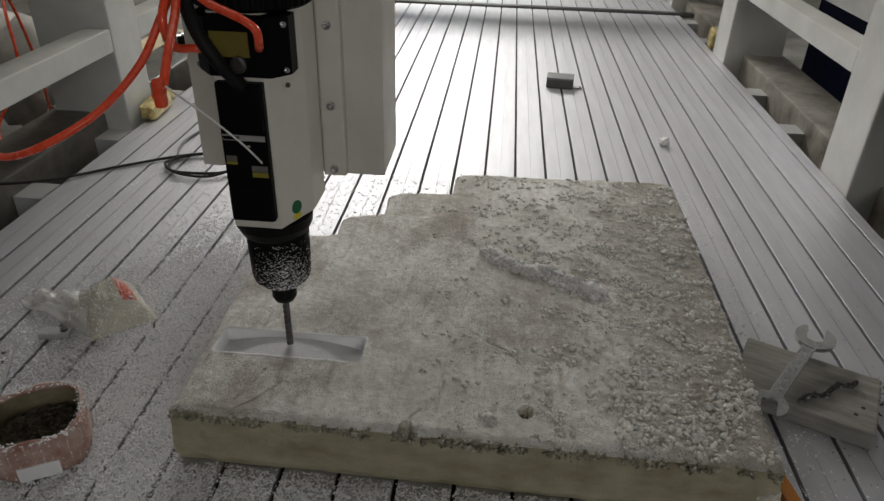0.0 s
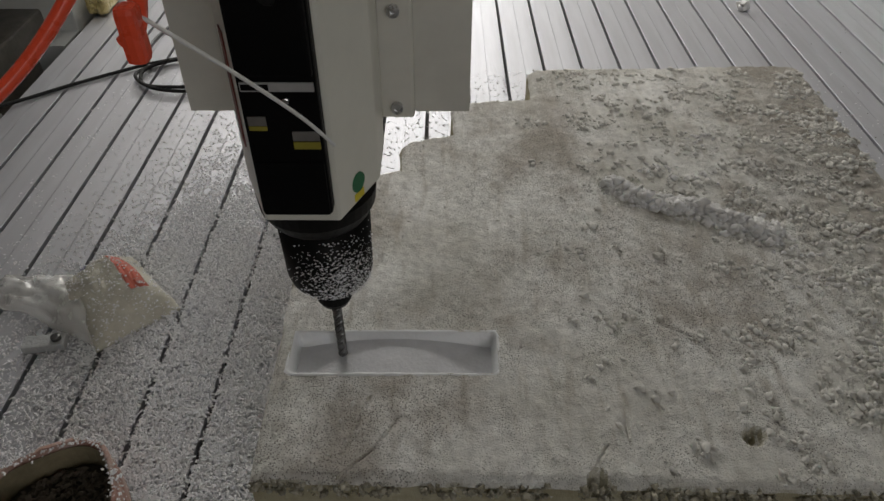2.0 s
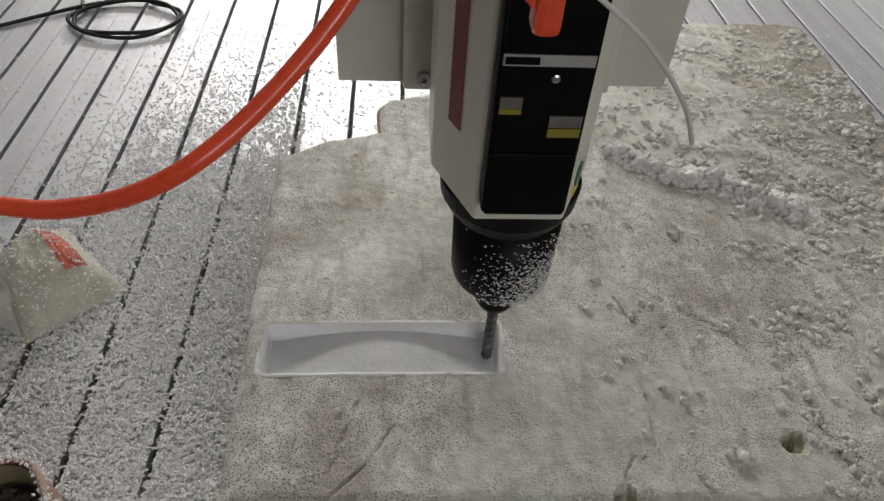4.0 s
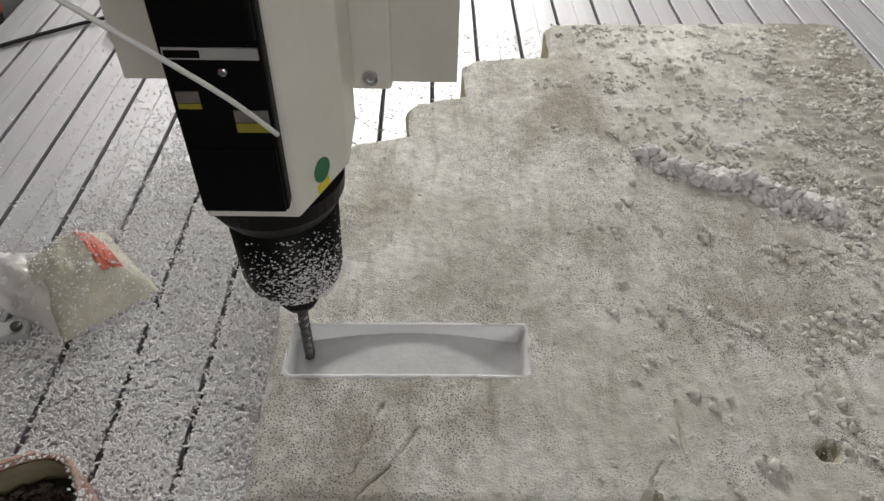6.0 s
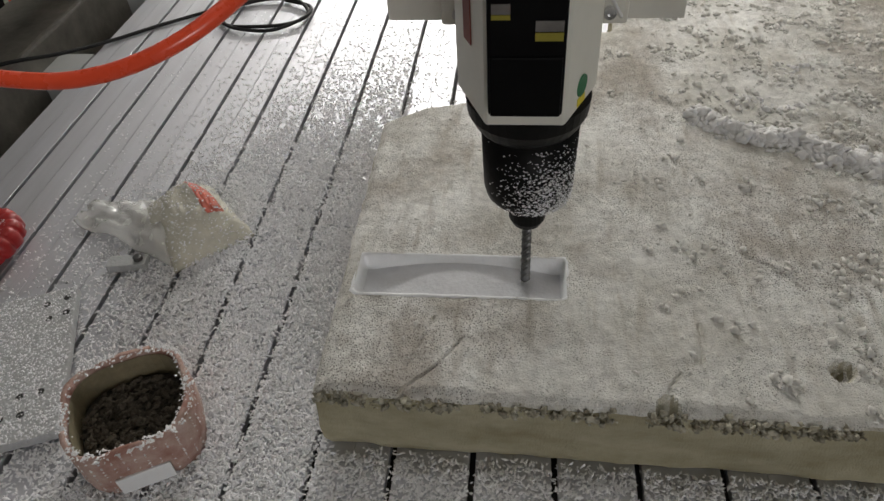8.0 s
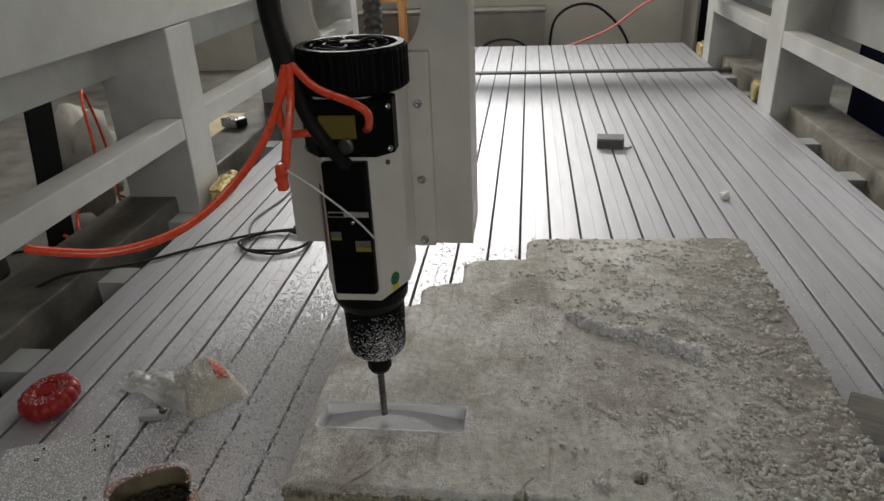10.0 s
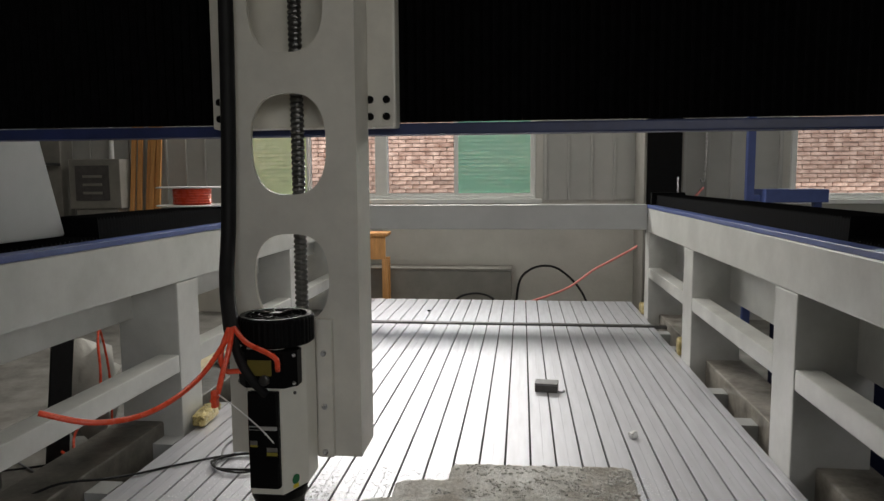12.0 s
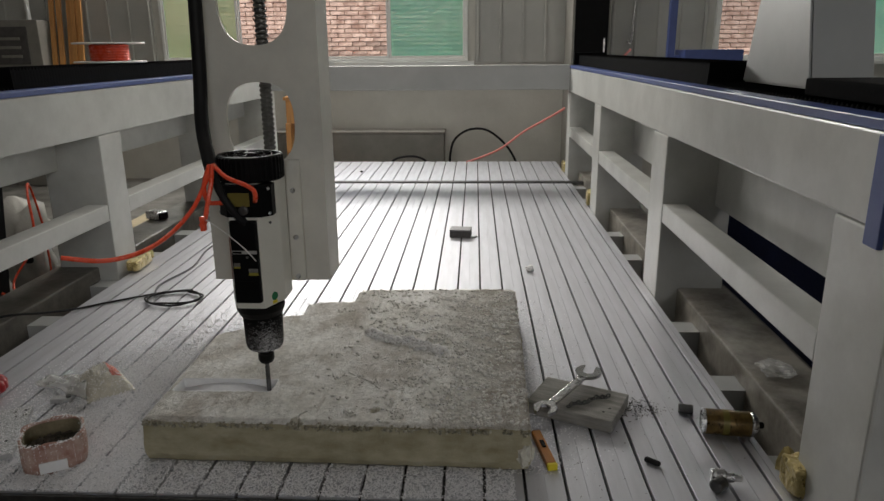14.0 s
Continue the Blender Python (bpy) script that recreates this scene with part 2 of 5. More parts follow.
M_BAG = mat("clear_bag", (0.9, 0.9, 0.88), 0.25, 0.0, 0.05, 20, 0.2, 50, trans=0.35, alpha=0.5)
M_GREYBOX = mat("grey_panel", (0.22, 0.21, 0.19), 0.7, 0.0, 0.15, 5, 0.05)
M_ORANGE = mat("orange_knife", (0.5, 0.19, 0.03), 0.4, 0.0, 0.1, 20, 0.02)
M_SOFTRED = mat("soft_red_cable", (0.9, 0.33, 0.3), 0.5, 0.0, 0.1, 20, 0.0)

M_PLATE = mat("dusty_plate", (0.46, 0.47, 0.48), 0.75, 0.0, 0.12, 60, 0.3, 220)
M_SCRAP = mat("dark_scrapings", (0.045, 0.04, 0.035), 0.9, 0.0, 0.4, 80, 0.3, 200)
M_CHIPS = mat("brown_chips", (0.12, 0.104, 0.086), 0.9, 0.0, 0.3, 60, 0.0, spec=0.2, island=0.5)
M_PRINTR = mat("red_print", (0.5, 0.1, 0.06), 0.6, 0.0, 0.3, 60, 0.1)
M_PRINTB = mat("blue_print", (0.05, 0.06, 0.3), 0.6, 0.0, 0.3, 60, 0.1)
M_FOAMBEI = mat("beige_filling", (0.6, 0.575, 0.49), 0.45, 0.0, 0.2, 25, 0.3, 70, coat=0.2)
M_DARKGREY = mat("dark_grey_metal", (0.09, 0.085, 0.085), 0.5, 0.2, 0.2, 20, 0.05)
M_GREYLID = mat("grey_lid", (0.2, 0.2, 0.21), 0.45, 0.2, 0.15, 20, 0.05)
M_GREYCAB = mat("grey_cable", (0.13, 0.13, 0.14), 0.5, 0.0, 0.2, 30, 0.0)
M_CHROME = mat("worn_chrome", (0.62, 0.62, 0.63), 0.22, 1.0, 0.15, 40, 0.1, 90)
M_CARDS = mat("plain_card", (0.5, 0.42, 0.28), 0.8, 0.0, 0.15, 10, 0.05)

# ---- building helpers ----
def link_mesh(name, bm, material, smooth=False):
    bmesh.ops.recalc_face_normals(bm, faces=bm.faces)
    me = bpy.data.meshes.new(name)
    bm.to_mesh(me)
    bm.free()
    if smooth:
        for p in me.polygons:
            p.use_smooth = True
    me.materials.append(material)
    return new(name, me)


def part(name, bm, material, parent=None, label="", smooth=False):
    ob = link_mesh(name, bm, material, smooth)
    if parent:
        ob.parent = parent
    return tagged(ob, label) if label else ob


def thing(name, label, category, group="", kind=""):
    return tagged(new(name), label, category, group, kind)


def bx(x0, x1, y0, y1, z0, z1, bevel=0.0, bm=None):
    own = bmesh.new()
    bmesh.ops.create_cube(own, size=1)
    for v in own.verts:
        v.co = Vector(((x0 + x1) / 2 + v.co.x * (x1 - x0), (y0 + y1) / 2 + v.co.y * (y1 - y0), (z0 + z1) / 2 + v.co.z * (z1 - z0)))
    if bevel:
        bmesh.ops.bevel(own, geom=list(own.edges), offset=bevel, segments=2, profile=0.6, affect="EDGES")
    return join(bm, own)


def join(bm, own):
    if bm is None:
        return own
    me = bpy.data.meshes.new("tmp")
    own.to_mesh(me)
    own.free()
    bm.from_mesh(me)
    bpy.data.meshes.remove(me)
    return bm


def move(bm, m):
    bmesh.ops.transform(bm, matrix=m, verts=bm.verts)
    return bm


def lathe(profile, seg=32, axis=(0, 0, 0), bm=None):
    """Turns a list of (radius, z) about the vertical through axis."""
    own = bmesh.new()
    rings = []
    for r, z in profile:
        rings.append([own.verts.new((axis[0] + r * math.cos(2 * math.pi * i / seg), axis[1] + r * math.sin(2 * math.pi * i / seg), axis[2] + z)) for i in range(seg)])
    for a, b in zip(rings, rings[1:]):
        for i in range(seg):
            own.faces.new((a[i], a[(i + 1) % seg], b[(i + 1) % seg], b[i]))
    own.faces.new(rings[0])
    own.faces.new(rings[-1])
    return join(bm, own)


def smooth_line(pts, n=8):
    pts = [Vector(p) for p in pts]
    out = []
    for i in range(len(pts) - 1):
        p0, p1, p2, p3 = pts[max(i - 1, 0)], pts[i], pts[i + 1], pts[min(i + 2, len(pts) - 1)]
        for k in range(n):
            t = k / n
            out.append(0.5 * ((2 * p1) + (p2 - p0) * t + (2 * p0 - 5 * p1 + 4 * p2 - p3) * t * t + (3 * p1 - p0 - 3 * p2 + p3) * t ** 3))
    return out + [pts[-1]]


def tube(pts, r, seg=10, n=8, bm=None):
    """A round tube along a smooth line through pts."""
    own = bmesh.new()
    line = smooth_line(pts, n)
    rings, s = [], None
    for i, p in enumerate(line):
        d = (line[min(i + 1, len(line) - 1)] - line[max(i - 1, 0)]).normalized()
        if s is None:
            s = d.orthogonal()
        s = (s - d * s.dot(d)).normalized()
        u = d.cross(s)
        rings.append([own.verts.new(p + r * (math.cos(2 * math.pi * k / seg) * s + math.sin(2 * math.pi * k / seg) * u)) for k in range(seg)])
    for a, b in zip(rings, rings[1:]):
        for k in range(seg):
            own.faces.new((a[k], a[(k + 1) % seg], b[(k + 1) % seg], b[k]))
    own.faces.new(rings[0])
    own.faces.new(rings[-1])
    return join(bm, own)


def prism(poly, z0, z1, bm=None):
    own = bmesh.new()
    lo = [own.verts.new((x, y, z0)) for x, y in poly]
    hi = [own.verts.new((x, y, z1)) for x, y in poly]
    own.faces.new(lo)
    own.faces.new(hi)
    for i in range(len(poly)):
        j = (i + 1) % len(poly)
        own.faces.new((lo[i], lo[j], hi[j], hi[i]))
    return join(bm, own)


def lumps(name, spots, material, seed=1):
    """Larger uneven crumbs, each a knobbly ball; spots: (x, y, z, radius)."""
    rnd = random.Random(seed)
    kinds = []
    for k in range(7):
        bm = bmesh.new()
        bmesh.ops.create_icosphere(bm, subdivisions=2, radius=1)
        flat = rnd.uniform(0.8, 1.25)
        for v in bm.verts:
            g = 1 + 0.7 * noise.noise(v.co * 1.7 + Vector((9.3 * k, 0, 0))) + 0.6 * noise.noise(v.co * 3.6 + Vector((0, 9.3 * k, 0)))
            v.co = Vector((v.co.x * g * 1.5, v.co.y * g, v.co.z * g * flat))
        bm.verts.index_update()
        kinds.append(([tuple(v.co) for v in bm.verts], [tuple(v.index for v in f.verts) for f in bm.faces]))
        bm.free()
    verts, faces = [], []
    for x, y, z, s in spots:
        vs, fs = kinds[rnd.randrange(7)]
        a = rnd.random() * 6.3
        ca, sa = math.cos(a), math.sin(a)
        i0 = len(verts)
        verts += [(x + s * (p * ca - q * sa), y + s * (p * sa + q * ca), z + s * (r + 0.35)) for p, q, r in vs]
        faces += [(i0 + p, i0 + q, i0 + r) for p, q, r in fs]
    me = bpy.data.meshes.new(name)
    me.from_pydata(verts, [], faces)
    me.polygons.foreach_set("use_smooth", [True] * len(faces))
    me.materials.append(material)
    return new(name, me)


def crumbs(name, spots, parent=None, material=None, seed=1, long=1.5, tilt=0.0):
    """Many small uneven lumps in one mesh; spots: (x, y, z, size)."""
    rnd = random.Random(seed)
    verts, faces = [], []
    shape = [(1, 0, 0), (-1, 0, 0), (0, 1, 0), (0, -1, 0), (0, 0, 1), (0, 0, -0.6)]
    tri = [(0, 2, 4), (2, 1, 4), (1, 3, 4), (3, 0, 4), (2, 0, 5), (1, 2, 5), (3, 1, 5), (0, 3, 5)]
    for x, y, z, s in spots:
        a = rnd.random() * 6.3
        ca, sa = math.cos(a), math.sin(a)
        tl = tilt * rnd.uniform(-1, 1)
        i0 = len(verts)
        for vx, vy, vz in shape:
            k = s * (0.6 + 0.7 * rnd.random())
            rise = k * vx * long * tl
            vx *= long
            verts.append((x + k * (vx * ca - vy * sa), y + k * (vx * sa + vy * ca), z + 0.45 * s + 0.75 * k * vz + rise))
        faces += [(i0 + p, i0 + q, i0 + r) for p, q, r in tri]
    me = bpy.data.meshes.new(name)
    me.from_pydata(verts, [], faces)
    me.materials.append(material or M_CRUMB)
    ob = new(name, me)
    if parent:
        ob.parent = parent
    return ob

# ---- the hall ----
FLOOR_Z = -0.3
WALL_Y = 5.5


def wall_with_holes(name, x0, x1, z0, z1, y0, y1, holes, material):
    """A wall along x with rectangular openings (x0, x1, z0, z1) side by side."""
    bm = bmesh.new()
    x = x0
    for hx0, hx1, hz0, hz1 in holes:
        bx(x, hx0, y0, y1, z0, z1, bm=bm)
        if hz0 > z0:
            bx(hx0, hx1, y0, y1, z0, hz0, bm=bm)
        bx(hx0, hx1, y0, y1, hz1, z1, bm=bm)
        x = hx1
    bx(x, x1, y0, y1, z0, z1, bm=bm)
    return tagged(link_mesh(name, bm, material), kind="structure")


tagged(link_mesh("floor", bx(-15, 15, -7, 14, FLOOR_Z - 0.2, FLOOR_Z), M_FLOOR), "dusty grey concrete workshop floor", "floor", kind="structure")
tagged(link_mesh("ceiling", bx(-6.1, 6.1, -6.1, 5.7, 3.6, 3.75), M_CEIL), "plain ceiling added out of view, greyed to cut bounced light", "ceiling", kind="structure")
HOLES = [(-2.82, 0.175, 0.855, 2.5), (2.5, 5.2, 0.84, 2.5)]
# bars around the added overhead fill, out of view under the ceiling
for bars in ((-1.96, 1.16, 0.34, 0.4), (-1.96, 1.16, 3.4, 3.46), (-1.96, -1.9, 0.4, 3.4), (1.1, 1.16, 0.4, 3.4), (-0.42, -0.38, 0.4, 3.4)):
    tagged(link_mesh("added_roof_frame", bx(*bars, 3.57, 3.598, 0.003), M_FRAMEW), "white bars added out of view around the roof fill", "roof light", kind="structure")
wall_with_holes("wall_north", -6, 6, FLOOR_Z, 3.6, WALL_Y, WALL_Y + 0.14, HOLES, M_PLASTER)
tagged(bpy.data.objects["wall_north"], "pale plastered wall with wide window openings", "wall")
# unseen wall; its opening is made up for the front fill
wall_with_holes("wall_south", -6, 6, FLOOR_Z, 3.6, -6.1, -6.0, [(0.15, 3.65, 1.4, 2.8)], M_DARKWALL)
tagged(bpy.data.objects["wall_south"], "dark plastered wall behind the camera with an added light opening", "wall")
for nm, box in (("wall_west", (-6.1, -6.0, -6.1, 5.64)), ("wall_east", (6.0, 6.1, -6.1, 5.64))):
    tagged(link_mesh(nm, bx(*box, FLOOR_Z, 3.6), M_DARKWALL), "plain plastered workshop wall, darkened to cut bounced light", "wall", kind="structure")


def sheet_panel(x0, x1, z0, z1):
    """Ribbed sheet cladding on the wall, with raised ribs every 0.2 m."""
    bm = bx(x0, x1, WALL_Y - 0.02, WALL_Y - 0.002, z0, z1)
    n = int((x1 - x0) / 0.2)
    for i in range(n + 1):
        x = x0 + 0.03 + (x1 - x0 - 0.06) * i / max(n, 1)
        bx(x - 0.012, x + 0.012, WALL_Y - 0.045, WALL_Y - 0.02, z0, z1, 0.004, bm)
    return tagged(link_mesh("wall_cladding", bm, M_SHEET), "ribbed grey sheet-metal wall cladding", "cladding", kind="structure")


sheet_panel(0.245, 2.43, 0.84, 3.4)
sheet_panel(-5.0, -2.89, 0.5, 3.4)
sheet_panel(5.26, 5.98, 0.84, 3.4)


def window(name, x0, x1, z0, z1, panes):
    root = tagged(new(name), "white-framed sliding window with clear and green panes", "window", kind="structure")
    y0, y1 = WALL_Y - 0.03, WALL_Y + 0.05
    f = 0.03
    bm = bx(x0, x1, y0, y1, z0, z0 + f, 0.004)
    bx(x0, x1, y0, y1, z1 - f, z1, 0.004, bm)
    bx(x0, x0 + f, y0, y1, z0 + f, z1 - f, 0.004, bm)
    bx(x1 - f, x1, y0, y1, z0 + f, z1 - f, 0.004, bm)
    part("window_frame", bm, M_FRAMEW, root)
    if len(panes) == 4:
        part("mullion", bx((x0 + x1) / 2 - 0.06, (x0 + x1) / 2 + 0.06, y0 - 0.01, y1, z0 + f + 0.001, z1 - f - 0.001, 0.006), M_FRAMEW, root)
    part("window_sill", bx(x0 - 0.06, x1 + 0.06, WALL_Y - 0.1, WALL_Y - 0.031, z0 - 0.045, z0 - 0.002, 0.006), M_FRAMEW, root)
    w = (x1 - x0 - 2 * f) / len(panes)
    for i, green in enumerate(panes):
        a = x0 + f + i * w
        yy = WALL_Y + (0.012 if i % 2 else -0.012)
        lo, hi = z0 + f + 0.002, z1 - f - 0.002
        bm = bx(a, a + w, yy - 0.01, yy + 0.01, lo, lo + 0.02, 0.003)
        bx(a, a + w, yy - 0.01, yy + 0.01, hi - 0.02, hi, 0.003, bm)
        bx(a, a + 0.02, yy - 0.01, yy + 0.01, lo + 0.02, hi - 0.02, 0.003, bm)
        bx(a + w - 0.02, a + w, yy - 0.01, yy + 0.01, lo + 0.02, hi - 0.02, 0.003, bm)
        sash = part("sash", bm, M_FRAMEW, root)
        p = part("pane", bx(a + 0.016, a + w - 0.016, yy - 0.003, yy + 0.003, lo + 0.016, hi - 0.016), {0: M_GLASS, 1: M_GREENGL, 2: M_OLIVEGL}[green], sash, "green tinted pane" if green else "clear pane")
        p.visible_shadow = False
    return root


window("window_1", *HOLES[0], (2, 0, 0, 1))
window("window_2", *HOLES[1], (0, 1, 0))

# brick wall of the next building, outside the windows
brick_wall = tagged(link_mesh("wall_outside", bx(-12, 14, 11.06, 11.3, FLOOR_Z, 2.6), M_MORTAR), "weathered red brick wall outside the windows", "brick wall", kind="structure")

# ---- machine bed ----
BED_L, BED_R = -1.32, 0.965
bed = thing("machine_bed", "long grey aluminium machine bed with dark T-slots, dusted with foam", "machine bed")
part("bed_base", bx(BED_L, BED_R, -0.195, 4.68, -0.05, -0.014), M_GROOVE, bed, "dark slotted underside")
part("front_edge", bx(BED_L, BED_R, -0.205, -0.196, -0.05, -0.004, 0.001), M_DARKST, bed)
part("seam_bar", bx(BED_L - 0.02, 1.06, 3.625, 3.675, -0.012, 0.012, 0.003), M_DARKST, bed, "dark steel cross bar at the bed's joint")


def bed_plank(w, y0, y1):
    """One extruded strip: bevelled edges and a fine scored line along its middle."""
    prof = [(0, -0.012), (0, -0.0006), (0.0006, 0), (w / 2 - 0.0006, 0), (w / 2 - 0.0004, -0.0015), (w / 2 + 0.0004, -0.0015), (w / 2 + 0.0006, 0), (w - 0.0006, 0), (w, -0.0006), (w, -0.012)]
    bm = bmesh.new()
    a = [bm.verts.new((x, y0, z)) for x, z in prof]
    b = [bm.verts.new((x, y1, z)) for x, z in prof]
    for i in range(len(prof) - 1):
        bm.faces.new((a[i], a[i + 1], b[i + 1], b[i]))
    bm.faces.new(a)
    bm.faces.new(b)
    return bm


GROOVE, PITCH = 0.0075, 0.0935
EDGES = [0.457 + PITCH * k for k in range(-19, 6)]
for y0, y1 in ((-0.194, 3.62), (3.68, 4.68)):
    base = part("plank", bed_plank(PITCH - GROOVE, y0, y1), M_ALU, bed)
    base.location.x = EDGES[0] + GROOVE / 2
    for e in EDGES[1:-1]:
        o = new("plank", base.data)
        o.parent, o.location.x = bed, e + GROOVE / 2
    part("plank", bed_plank(BED_R - EDGES[-1] - GROOVE / 2, y0, y1), M_ALU, bed).location.x = EDGES[-1] + GROOVE / 2


# ---- side frames ----
def side_frame(s, xi, posts, z_bot, z_top, m0, m1, label, drop, foot_end, foot_paint):
    """A welded side frame; s: outward direction, xi: inner face."""
    def X(a, b):
        return (xi + s * a, xi + s * b) if s > 0 else (xi + s * b, xi + s * a)
    root = thing("gantry_rail_stand", label, "rail stand", "rail stands beside the bed")
    part("top_beam", bx(*X(0, 0.27), -0.9, 4.06, z_bot, z_top, 0.006), M_PAINT, root)
    part("blue_strip", bx(*X(-0.004, 0.059), -0.9, 4.06, z_top + 0.001, z_top + 0.022, 0.003), M_BLUE, root, "blue painted strip along the beam's top edge")
    part("outer_panel", bx(*X(0.2, 0.25), -0.9, 4.06, z_bot - drop, z_bot - 0.002, 0.004), M_PAINT, root)
    part("foot_beam", bx(*X(0.085, 0.28), -0.9, 4.5, -0.2, 0.042, 0.008), foot_paint, root, "oil-stained dusty foot beam")
    for y0, y1 in posts:
        part("post", bx(*X(0, 0.26), y0, y1, -0.2, z_bot - 0.002, 0.006), M_PAINT, root)
    for (a, b), (c, d) in zip(posts, posts[1:]):
        part("mid_rail", bx(*X(0.002, 0.09), b + 0.001, c - 0.001, m0, m1, 0.005), M_PAINT, root)
    y = -0.06
    while y < 3.6:
        bm = bx(*X(-0.0, 0.084), y, y + 0.012, -0.2, -0.018)
        bx(*X(-0.0, 0.084), y + 0.012, y + 0.085, -0.03, -0.018, bm=bm)
        bx(*X(-0.0, 0.084), y + 0.085, y + 0.097, -0.2, -0.018, bm=bm)
        part("cross_tube", bm, M_PAINT2, root)
        y += 0.445
    # folded bellows over the guide rail: low under the gantry's foot, high behind it
    for ya, yb, n, rise in ((-0.9, foot_end, 86, 0.031), (foot_end + 0.005, 4.0, 150, 0.098)):
        bm = bmesh.new()
        rows = []
        for i in range(2 * n + 1):
            yy = ya + (yb - ya) * i / (2 * n)
            h = z_top + rise - (0.011 if i % 2 else 0)
            rows.append([bm.verts.new((xi + s * a, yy, z)) for a, z in ((0.06, z_top + 0.002), (0.065, h), (0.25, h), (0.255, z_top + 0.002))])
        for p, q in zip(rows, rows[1:]):
            for k in range(3):
                bm.faces.new((p[k], p[k + 1], q[k + 1], q[k]))
        bm.faces.new(rows[0])
        bm.faces.new(rows[-1])
        part("bellows", bm, M_BELLOWS, root, "black folded bellows")
    part("rail_stop", bx(*X(0.03, 0.27), 4.001, 4.06, z_top + 0.023, z_top + 0.115, 0.006), M_BELLOWS, root, "black end stop of the rail")
    return root


side_frame(1, 0.968, [(-0.36, -0.127), (1.14, 1.35), (2.59, 2.8), (3.9, 4.06)], 0.645, 0.818, 0.312, 0.385, "grey painted welded rail stand with blue edge, beside the bed", 0.268, 0.93, M_LEDGE)
side_frame(-1, -1.345, [(-0.1, 0.06), (1.37, 1.555), (2.77, 2.96), (3.9, 4.06)], 0.625, 0.815, 0.255, 0.328, "light grey welded rail stand with open bays, beside the bed", 0.15, 0.955, M_LEDGEDK)
end_beam = tagged(link_mesh("end_beam", bx(-1.344, 0.967, 3.98, 4.08, 0.66, 0.845, 0.006), M_PAINT2), "grey painted cross beam joining the side frames", "beam")


# ---- gantry ----
gantry = thing("gantry", "black bellows-covered gantry beam with blue edges over the bed", "gantry")
part("beam", bx(-1.72, 1.32, 0.5, 1.0, 1.235, 1.78, 0.01), M_GREYBOX, gantry)
part("lower_edge", bx(-1.74, 1.34, 0.44, 0.5, 1.146, 1.174, 0.004), M_BLUEEDGE, gantry, "blue painted lower edge")


def bellows_x(x0, x1, y, z0, z1, n):
    bm = bmesh.new()
    rows = []
    for i in range(2 * n + 1):
        x = x0 + (x1 - x0) * i / (2 * n)
        d = 0.0 if i % 2 else 0.012
        rows.append([bm.verts.new((x, yy, zz)) for yy, zz in ((y + 0.04, z0), (y + d, z0), (y + d, z1), (y + 0.04, z1))])
    for p, q in zip(rows, rows[1:]):
        for k in range(3):
            bm.faces.new((p[k], p[k + 1], q[k + 1], q[k]))
    return bm


part("bellows", bellows_x(-1.72, 1.32, 0.45, 1.18, 1.78, 130), M_BELLOWS, gantry, "black folded bellows")


def leg(xa, xb, y0=0.46):
    poly = [(y0, 0.852), (0.92, 0.852), (0.8, 1.234), (y0 + 0.09, 1.234)]
    bm = prism(poly, xa, xb)
    for v in bm.verts:
        v.co = Vector((v.co.z, v.co.x, v.co.y))
    bmesh.ops.bevel(bm, geom=list(bm.edges), offset=0.006, segments=2, affect="EDGES")
    return bm


part("leg", leg(-1.525, -1.5), M_PAINT2, gantry, "tapered grey leg plate")
part("leg", leg(1.14, 1.31, 0.43), M_PAINT2, gantry, "tapered grey leg plate")

# ---- slide carriage, column and spindle; x is taken from the tool's axis ----
carriage = thing("slide_carriage", "grey bolted slide plate running along the gantry", "slide plate")
part("plate", bx(-0.235, 0.222, 0.37, 0.43, 1.16, 1.85, 0.006), M_HEAD, carriage)
for sx in (-0.215, -0.165, 0.16, 0.2):
    for z in (1.185, 1.225, 1.5, 1.54):
        bm = lathe([(0.009, 0), (0.009, 0.006), (0.006, 0.008)], 12)
        part("bolt", move(bm, Matrix.Translation((sx, 0.37, z)) @ Matrix.Rotation(radians(90), 4, "X")), M_BLACK, carriage)

column = thing("z_axis_column", "grey steel column with oval cut-outs and a ball screw", "column")
HALF, CY = 0.156, 0.235


